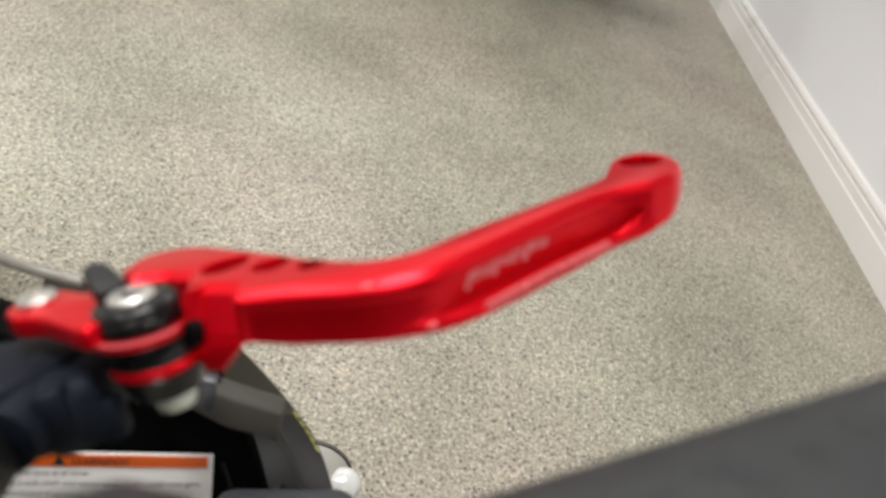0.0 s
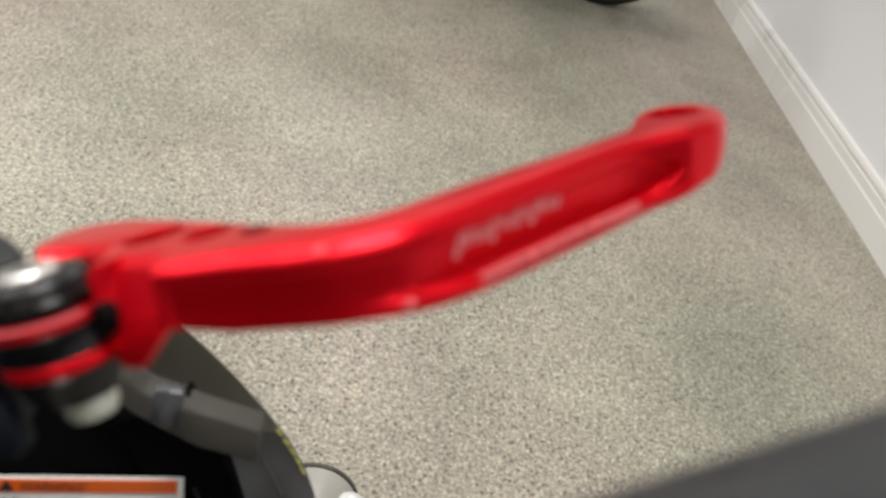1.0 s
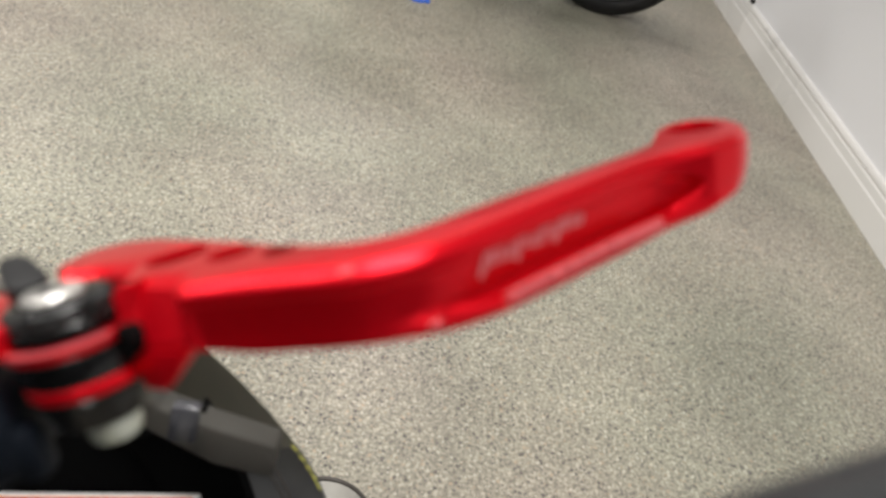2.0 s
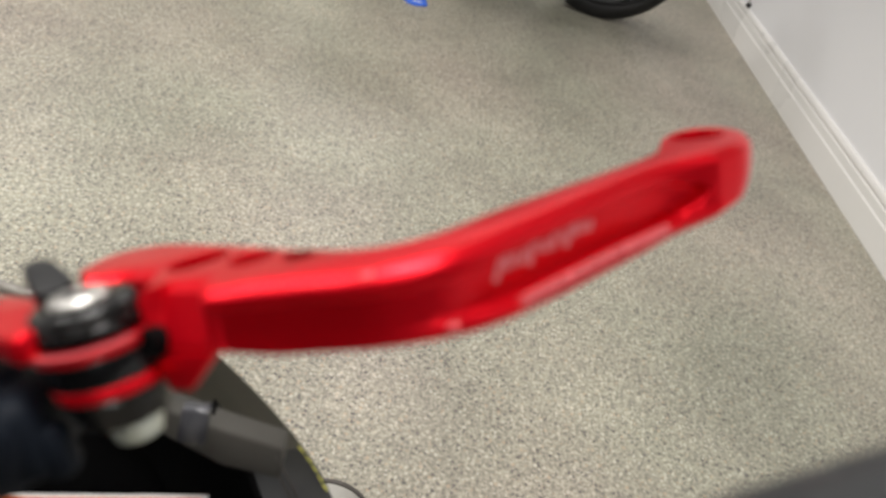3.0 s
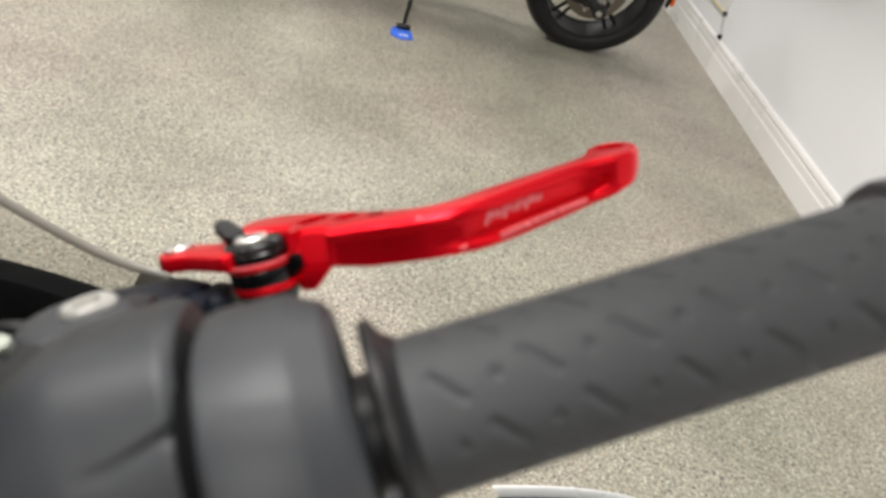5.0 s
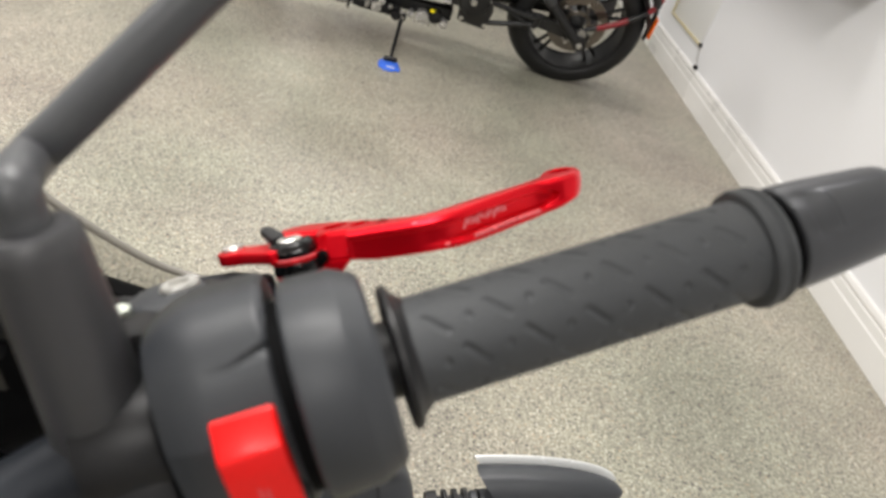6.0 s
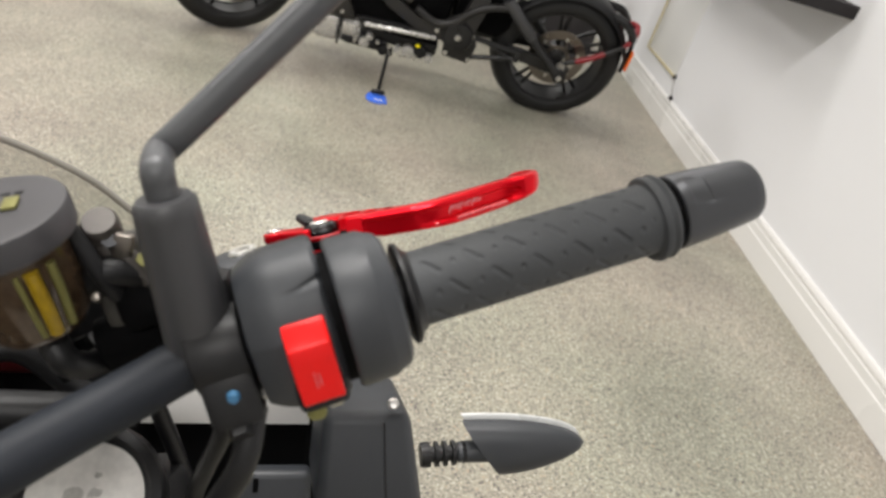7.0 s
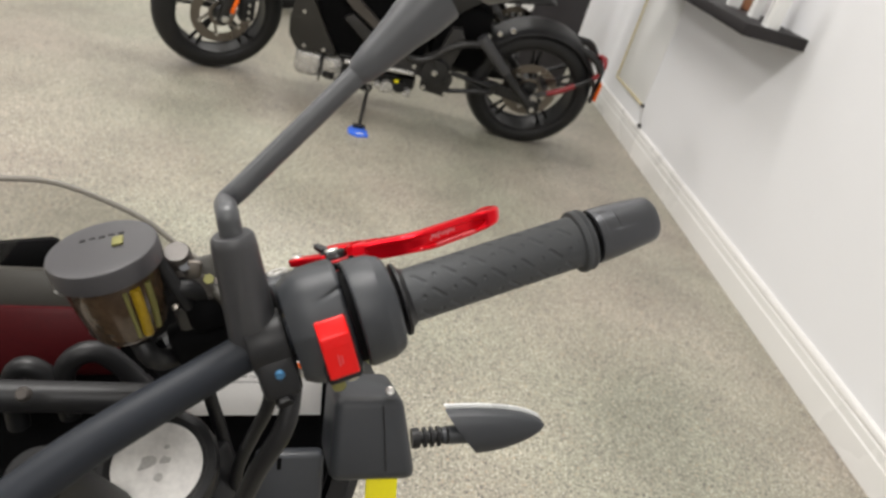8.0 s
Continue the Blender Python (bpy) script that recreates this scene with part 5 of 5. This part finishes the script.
for k in range(5):
    f = 86.9 + 0.72 * k
    a_ = RIM_LINE[int(f)].lerp(RIM_LINE[int(f) + 1], f % 1) + mm(-0.7, -1.6, 0.0)
    d_ = (RIM_LINE[int(f) + 1] - RIM_LINE[int(f)]).normalized() + Vector((0.12, 0, 0))
    H("edge_mark", tube([a_ - d_ * 0.0014, a_ + d_ * 0.0015], 0.00028, 8, smooth=False), YELLOWMARK, "small yellow-green moulded mark", wing)
arm_line = [(-74, -14, -64, 2), (-57.8, -42.4, -51.6, -32.6), (-44, -59, -37, -43), (-28.5, -69.9, -21.6, -55.6)]
arm = bmesh.new()
loops = []
for x0, z0, x1, z1 in arm_line:
    x1, z1 = x0 + 0.66 * (x1 - x0), z0 + 0.66 * (z1 - z0)
    loops.append([arm.verts.new(mm(*p)) for p in ((x0, 170, z0), (x1, 172, z1), (x1 + 2, 182, z1 + 1), (x0 + 2, 180, z0 + 1))])
for l0, l1 in zip(loops, loops[1:]):
    for k in range(4):
        arm.faces.new((l0[k], l0[(k + 1) % 4], l1[(k + 1) % 4], l1[k]))
arm.faces.new(loops[0][::-1])
arm.faces.new(loops[-1])
bmesh.ops.bevel(arm, geom=arm.edges[:], offset=0.0012, segments=3, profile=0.5, affect="EDGES")
H("screen_arm", arm, TAUPE, "flat taupe arm that holds the screen", screen)
H("arm_clip", move(box(-0.0042, 0.0042, -0.004, 0.003, -0.0058, 0.0058, 0.0012), Matrix.Translation(mm(-45, 165, -39)) @ pose(0, 0, 0, 0, 27, 0)), CLIPGREY, "glossy grey clip on the arm", screen)
H("screen_rim", tube(RIM_LINE[:70:2], 0.0022, 12, 2), clear("rim_plastic", (0.66, 0.65, 0.62), 0.45, 0.08, (0.40, 0.38, 0.35)), "polished screen edge", screen)
cow("cowl", cone_sheet([(0.168, 0.1780), (0.171, 0.1870), (0.210, 0.1830), (0.260, 0.160), (0.320, 0.105), (0.340, 0.055)], 175, 372, 0.003), FRAME, "glossy black headlamp cowl")
cow("cowl_lip", cone_sheet([(0.162, 0.166), (0.164, 0.178), (0.172, 0.181)], -100, 16, 0.003, 50), BLACK, "black inner cowl lip")
dash = cow("dash_panel", revolve([(0.178, 0.020), (0.178, 0.150), (0.180, 0.160), (0.188, 0.164), (0.200, 0.162), (0.215, 0.10)], (0, 0, 0), (0, 1, 0), 72, squash=lambda a, s: 1 - (0.23 - 0.11 * math.cos(a)) * max(0, math.sin(a)) ** 2), MATTBLACK, "matt black panel behind the controls")
# the black ring also stands for the shade below the screen arm
cow("cowl_inner", cone_sheet([(0.1775, 0.150), (0.1757, 0.158), (0.1755, 0.1715), (0.1775, 0.1745), (0.184, 0.1750)], -100, 31, 0.001, 60), MATTBLACK, "matt black inside of the cowl, with the arm's shade in its black", dash)
cow("dash_rib", cone_sheet([(0.1756, 0.1630), (0.1748, 0.1636), (0.1756, 0.1642)], -30, 20, 0.0004, 40), BLACK, "thin raised line", dash)
for k in (0, 1):
    cow_groove = [mm(-29.5 + 2.2 * k, 171.6, -62), mm(-28.2 + 2.2 * k, 171.2, -70), mm(-27.0 + 2.2 * k, 171.0, -80), mm(-26.2 + 2.2 * k, 171.0, -92), mm(-26.0 + 2.2 * k, 171.0, -104)]
    H("cowl_groove", tube(cow_groove, 0.00045, 8, 4), GREYFRAME, "thin grey moulded line", dash)
# warning label
LB = HB @ Matrix.Translation(mm(-61.5, 174.0, -91)) @ pose(0, 0, 0, 0, 20.2, 0)
label_ob = part("warning_label", move(box(-0.105, 0.0012, 0.0, 0.0006, -0.0222, 0.0226, 0.0001), LB), WHITEPAPER, dash, "white warning label with an orange band")
part("orange_band", move(box(-0.1046, -0.0008, -0.0003, 0.0, 0.0170, 0.0216), LB), ORANGEINK, label_ob)
flat = LB @ pose(0, -0.0005, 0, 90, 0, 0)


def fitted(text, x0, x1, low, tall):
    """Slanted lettering that runs from x0 to x1 on the label, its capitals as tall as given."""
    bm = writing(text, 1.0, Matrix(), 0.0)
    xs, ys = [v.co.x for v in bm.verts], [v.co.y for v in bm.verts]
    fx, fy = (x1 - x0) / (max(xs) - min(xs)), tall / max(ys)
    for v in bm.verts:
        v.co.x, v.co.y = x0 + (v.co.x - min(xs)) * fx + 0.2 * v.co.y * fy, low + v.co.y * fy
    return move(bm, flat)


part("headline", fitted("WARNING!", -0.0480, -0.0288, 0.0178, 0.0029), INK, label_ob)
tri = bmesh.new()
tri.faces.new([tri.verts.new(v) for v in ((0, 0, 0), (0.0044, 0, 0), (0.0022, 0.0038, 0))])
part("triangle", move(tri, flat @ pose(-0.0538, 0.0176, 0)), INK, label_ob)
for line, x0, x1, low in (("Keep windshield clean at all times.", -0.0800, -0.0415, 0.0132), ("Use a soft cloth and warm water with a mild detergent.", -0.0708, -0.0028, 0.0089), ("Replace windshield if becomes", -0.0800, -0.0440, 0.0046)):
    part("text_line", fitted(line, x0, x1, low, 0.0023), INK, label_ob)
# round display below the bar
GC, GN = mm(-172.5, 62, -69), Vector((0.10, -0.80, 0.58)).normalized()
gauge = H("round_display", revolve([(-0.030, 0.035), (-0.004, 0.0375), (0.0, 0.0383), (0.004, 0.0365), (0.005, 0.0315), (0.001, 0.0282), (0.0, 0.025)], GC, GN, 56), BLACK, "black round instrument bezel")
H("display_face", revolve([(0.0005, 0.0284), (0.0020, 0.0280), (0.0028, 0.020), (0.0030, 0.005)], GC, GN, 48), GAUGE, "pale glossy instrument face", gauge)
gface = Matrix.Translation(GC + GN * 0.0030) @ basis(GN)
rg = random.Random(5)
# blurred reflections on the face, drawn as flat grey blots
for cx, cy, cr in ((-0.005, 0.003, 0.0065), (0.006, 0.001, 0.0040), (-0.001, -0.008, 0.0035), (0.009, 0.009, 0.0025)):
    blot = round_loop([(cx + cr * rg.uniform(0.6, 1.15) * math.cos(a * 0.9), cy + cr * rg.uniform(0.35, 0.8) * math.sin(a * 0.9)) for a in range(7)], 4)
    H("display_reflection", move(plate(blot, 0.0004, (), 0.0001), gface), PLAINGREY, "grey blot for a blurred reflection on the face", gauge)
H("gauge_arm", tube([GC - GN * 0.02, mm(-180, 110, -80), mm(-190, 170, -90)], 0.014, 16), BLACK, "", gauge)

plate_m = HB @ Matrix.Translation(mm(-73, 150, -135)) @ pose(0, 0, 0, 0, 20.2, 0)
lower = part("dash_plate", move(box(-0.054, 0.0, 0.0, 0.016, -0.060, 0.0, 0.005, 3), plate_m), PLASTIC, bike, "dark grey lower dash plate")
part("plate_slot", move(box(-0.0375, -0.0335, -0.0004, 0.002, -0.0135, -0.0035, 0.001), plate_m), MATTBLACK, lower)
# cables and the fork head
H("throttle_cable", tube([mm(-74, -4, -26), mm(-86, -8, -48), mm(-112, 8, -76), mm(-136, 40, -116), mm(-146, 80, -165), mm(-150, 130, -220)], 0.0058, 14), BLACK, "black throttle cable")
H("wiring_sheath", tube([mm(-84, -2, -20), mm(-92, 8, -38), mm(-108, 30, -60), mm(-128, 70, -92), mm(-150, 110, -140)], 0.0042, 12), BLACK, "thin black wiring sheath")
H("clutch_cable", tube([mm(-118, 66, 0), mm(-130, 78, -34), mm(-134, 96, -70), mm(-140, 120, -130)], 0.0045, 12), BLACK, "black hydraulic hose")
H("top_yoke", join(box(-0.330, -0.150, 0.055, 0.135, -0.118, -0.088, 0.012), rod(mm(-160, 96, -122), mm(-160, 96, -78), 0.028, 28, 0.028, 0.004), rod(mm(-310, 96, -122), mm(-310, 96, -78), 0.028, 28, 0.028, 0.004)), BLACK, "black top yoke with fork clamps")
H("bar_riser", join(rod(mm(-205, -30, -22), mm(-205, 70, -100), 0.016, 20), rod(mm(-270, -34, -36), mm(-270, 70, -100), 0.016, 20)), BLACK, "black bar risers")
H("cross_tube", rod(mm(-150, 70, -33), mm(-330, 66, 39), 0.0100, 18), BLACK, "black cross tube")
H("red_cover", move(box(-0.050, 0.050, 0.0, 0.012, -0.026, 0.026, 0.006), Matrix.Translation(mm(-236, 150, 17)) @ pose(0, 0, 0, 0, 20, 0)), DARKRED, "dark red cover behind the fluid cup")
H("grey_cover", move(box(-0.056, 0.050, 0.002, 0.016, -0.017, 0.018, 0.007), Matrix.Translation(mm(-224, 152, 49)) @ pose(0, 0, 0, 0, 20, 0)), TAUPE, "dark taupe cover over the red one")
H("cowl_brow", move(box(-0.062, 0.028, 0.004, 0.018, -0.012, 0.012, 0.006), Matrix.Translation(mm(-236, 158, 80)) @ pose(0, 0, 0, 0, 12, 0)), MATTBLACK, "matt black upper edge of the cowl")
for hoop in ([(-262, 126, -30), (-252, 112, 0), (-241, 106, 11), (-230, 108, 2), (-222, 118, -30)], [(-228, 122, -34), (-220, 110, -4), (-205, 104, 8), (-190, 108, 2), (-176, 120, -30)]):
    H("looped_hose", tube([mm(*q) for q in hoop], 0.0075, 16, 8), BLACK, "black rubber hose looped before the red cover")
H("cylinder_cover", revolve([(0.0, 0.006), (0.001, 0.0125), (0.004, 0.0150), (0.030, 0.0150), (0.036, 0.0130), (0.038, 0.006)], mm(-160, 94, -14), (0.93, 0.0, 0.36), 32), BLACK, "round dark rubber cover")
H("pale_fitting", revolve([(0, 0.004), (0.003, 0.0045), (0.006, 0.003)], mm(-220.6, 40, 6), (0, -1, 0.4), 20), GREYFRAME, "small dull metal fitting")

# lamp ahead of the cowl, of which only the rim shows past it
LC, LA = mm(-66, 437, -273), Vector((0.25, 0.85, 0.1)).normalized()
marker = H("marker_lamp", revolve([(-0.030, 0.010), (-0.026, 0.021), (-0.010, 0.0280), (0.0, 0.0300), (0.004, 0.0290)], LC, LA, 36), LAMPSHELL, "small grey marker lamp with a white lens")
H("lamp_rim", revolve([(0.003, 0.0285), (0.0035, 0.0306), (0.0065, 0.0306), (0.007, 0.0285)], LC, LA, 36), GREYFRAME, "dark lamp rim", marker)
H("lamp_lens", revolve([(-0.010, 0.0125), (0.0, 0.0140), (0.006, 0.0128), (0.010, 0.0095), (0.0125, 0.0045), (0.0130, 0.0005)], mm(-43, 416, -276), (0.1, -0.7, 0.7), 32), LENS, "white domed lamp lens", marker)
H("lamp_stay", rod(LC - LA * 0.028, mm(-110, 330, -190), 0.008, 14), BLACK, "", marker)

# ---- turn signal and its mount ----
mount_mesh = box(-0.033, 0.033, -0.028, 0.045, -0.030, 0.034, 0.008, 3)
for v in mount_mesh.verts:
    f = (v.co.z + 0.030) / 0.064
    v.co.x = v.co.x * (1 - 0.24 * f) - 0.006 * f
mount = H("signal_mount", move(mount_mesh, Matrix.Translation(mm(-35, 122, -119)) @ pose(0, 0, 0, 0, 20, 0)), PLASTIC, "dark grey plastic cowl corner")
H("mount_seam", move(box(0.006, 0.0070, -0.0286, -0.0270, -0.022, 0.028), Matrix.Translation(mm(-35, 122, -119)) @ pose(0, 0, 0, 0, 14, 0)), BLACK, "", mount)
# small steel stud added for the highlight on the mount's shoulder
H("mount_glint", rod(mm(-14, 97, -86), mm(-14, 94, -84), 0.0034, 14, 0.0034, 0.001), STEEL, "bright stud for the highlight on the cowl corner", mount)
H("yellow_tag", move(box(-0.013, 0.011, -0.001, 0.001, -0.046, 0.004, 0.0006), Matrix.Translation(mm(-37, 104, -151)) @ pose(0, 0, 0, 0, 20, 0)), YELLOW, "bright yellow hanging tag", mount)
S0, S1 = mm(-2, 168, -157), mm(44, 166, -169)
sd = (S1 - S0).normalized()
signal = H("turn_signal", rod(S0 + sd * 0.026, S1 + sd * 0.006, 0.0072, 20, 0.0088, 0.001), PLASTIC, "dark grey turn signal with a silver lens edge")
bell = [(0, 0.0095)]
for k in range(4):
    bell += [(0.004 + 0.006 * k, 0.0100), (0.0065 + 0.006 * k, 0.0098), (0.0070 + 0.006 * k, 0.0062), (0.0095 + 0.006 * k, 0.0062)]
bell += [(0.030, 0.0090), (0.032, 0.0085)]
H("rubber_bellows", revolve([(a, r * 0.88) for a, r in bell], S0, sd, 24), BLACK, "ribbed rubber stalk", signal)


def pod(y0, y1, grow, z_shift):
    """A leaf-shaped shell: tall at the stalk, drawn to a point outwards."""
    bm = bmesh.new()
    n, m_ = 26, 28
    rings = []
    for i in range(n + 1):
        f = i / n
        x = 0.0795 * f
        lo = -0.0225 * (1 - f ** 2.0) ** 0.62 + 0.006 * f
        hi = 0.0200 * (1 - f ** 2.6) ** 0.60 + 0.0065 * f
        slant = 0.034 * (1 - f)
        ring = []
        for k in range(m_):
            a = 2 * math.pi * k / m_
            c, s = math.cos(a), math.sin(a)
            q = (abs(c) ** 2.6 + abs(s) ** 2.6) ** (-1 / 2.6)
            z = (lo + hi) / 2 + (hi - lo) / 2 * s * q * grow
            dep = (1 - f ** 3) ** 0.5
            y = (y0 + y1) / 2 + (y1 - y0) / 2 * c * q * dep
            ring.append(bm.verts.new((x - slant * (z / 0.046), y, z + z_shift)))
        rings.append(ring)
    for a_, b_ in zip(rings, rings[1:]):
        for k in range(m_):
            bm.faces.new((a_[k], a_[(k + 1) % m_], b_[(k + 1) % m_], b_[k]))
    bm.faces.new(rings[0][::-1])
    bm.faces.new(rings[-1])
    return bm


PM = Matrix.Translation(S1 - sd * 0.004 + mm(0, 0, 5)) @ pose(0, 0, 0, 0, 18.5, -8) @ Matrix.Diagonal((0.93, 1, 0.87, 1))
H("signal_body", move(pod(-0.015, 0.010, 1.0, 0.0), PM), PLASTIC, "dark grey pointed signal body", signal, angle=50)
H("signal_lens", move(pod(0.009, 0.0125, 1.01, 0.0004), PM), LENS, "silver lens edge", signal, angle=50)

# ---- what carries it: fork, wheel and body, below and behind the controls ----
FW = Vector((-0.42, 0.70, 0.305))
wheel(bike, Matrix.Translation(FW) @ pose(0, 0, 0, 0, 0, 96), 0.303, 0.118, 0.078, 0.150, 5, 0.055, "front")
for side in (-1, 1):
    fork = part("fork_leg", rod(FW + Vector((side * 0.098, 0.0, -0.02)), Vector((-0.275 + side * 0.075, 0.47, 0.79)), 0.027, 22), FRAME, bike, "black fork leg")
part("frame_spine", tube([(-0.27, 0.40, 0.80), (-0.31, 0.15, 0.72), (-0.36, -0.30, 0.66), (-0.40, -0.75, 0.70)], 0.035, 16), FRAME, bike, "black frame spine")
part("battery_case", box(-0.50, -0.20, -0.42, 0.10, 0.22, 0.62, 0.03), BLACK, bike, "black battery case")
part("tank_cover", move(revolve([(-0.26, 0.03), (-0.22, 0.10), (-0.08, 0.15), (0.10, 0.15), (0.22, 0.11), (0.26, 0.05)], (0, 0, 0), (0, 1, 0), 36), Matrix.Translation((-0.33, -0.12, 0.72)) @ Matrix.Diagonal((0.9, 1, 0.7, 1))), FRAME, bike, "black tank cover")
part("seat", box(-0.50, -0.26, -0.98, -0.40, 0.69, 0.78, 0.035, 3), RUBBER, bike, "black seat")
RW = Vector((-0.41, -0.78, 0.303))
wheel(bike, Matrix.Translation(RW) @ pose(0, 0, 0, 0, 0, 90), 0.300, 0.160, 0.080, 0.118, 5, 0.055, "rear")
part("swingarm", join(box(-0.52, -0.49, -0.80, -0.30, 0.28, 0.33, 0.01), box(-0.33, -0.30, -0.80, -0.30, 0.28, 0.33, 0.01)), FRAME, bike, "black swingarm")
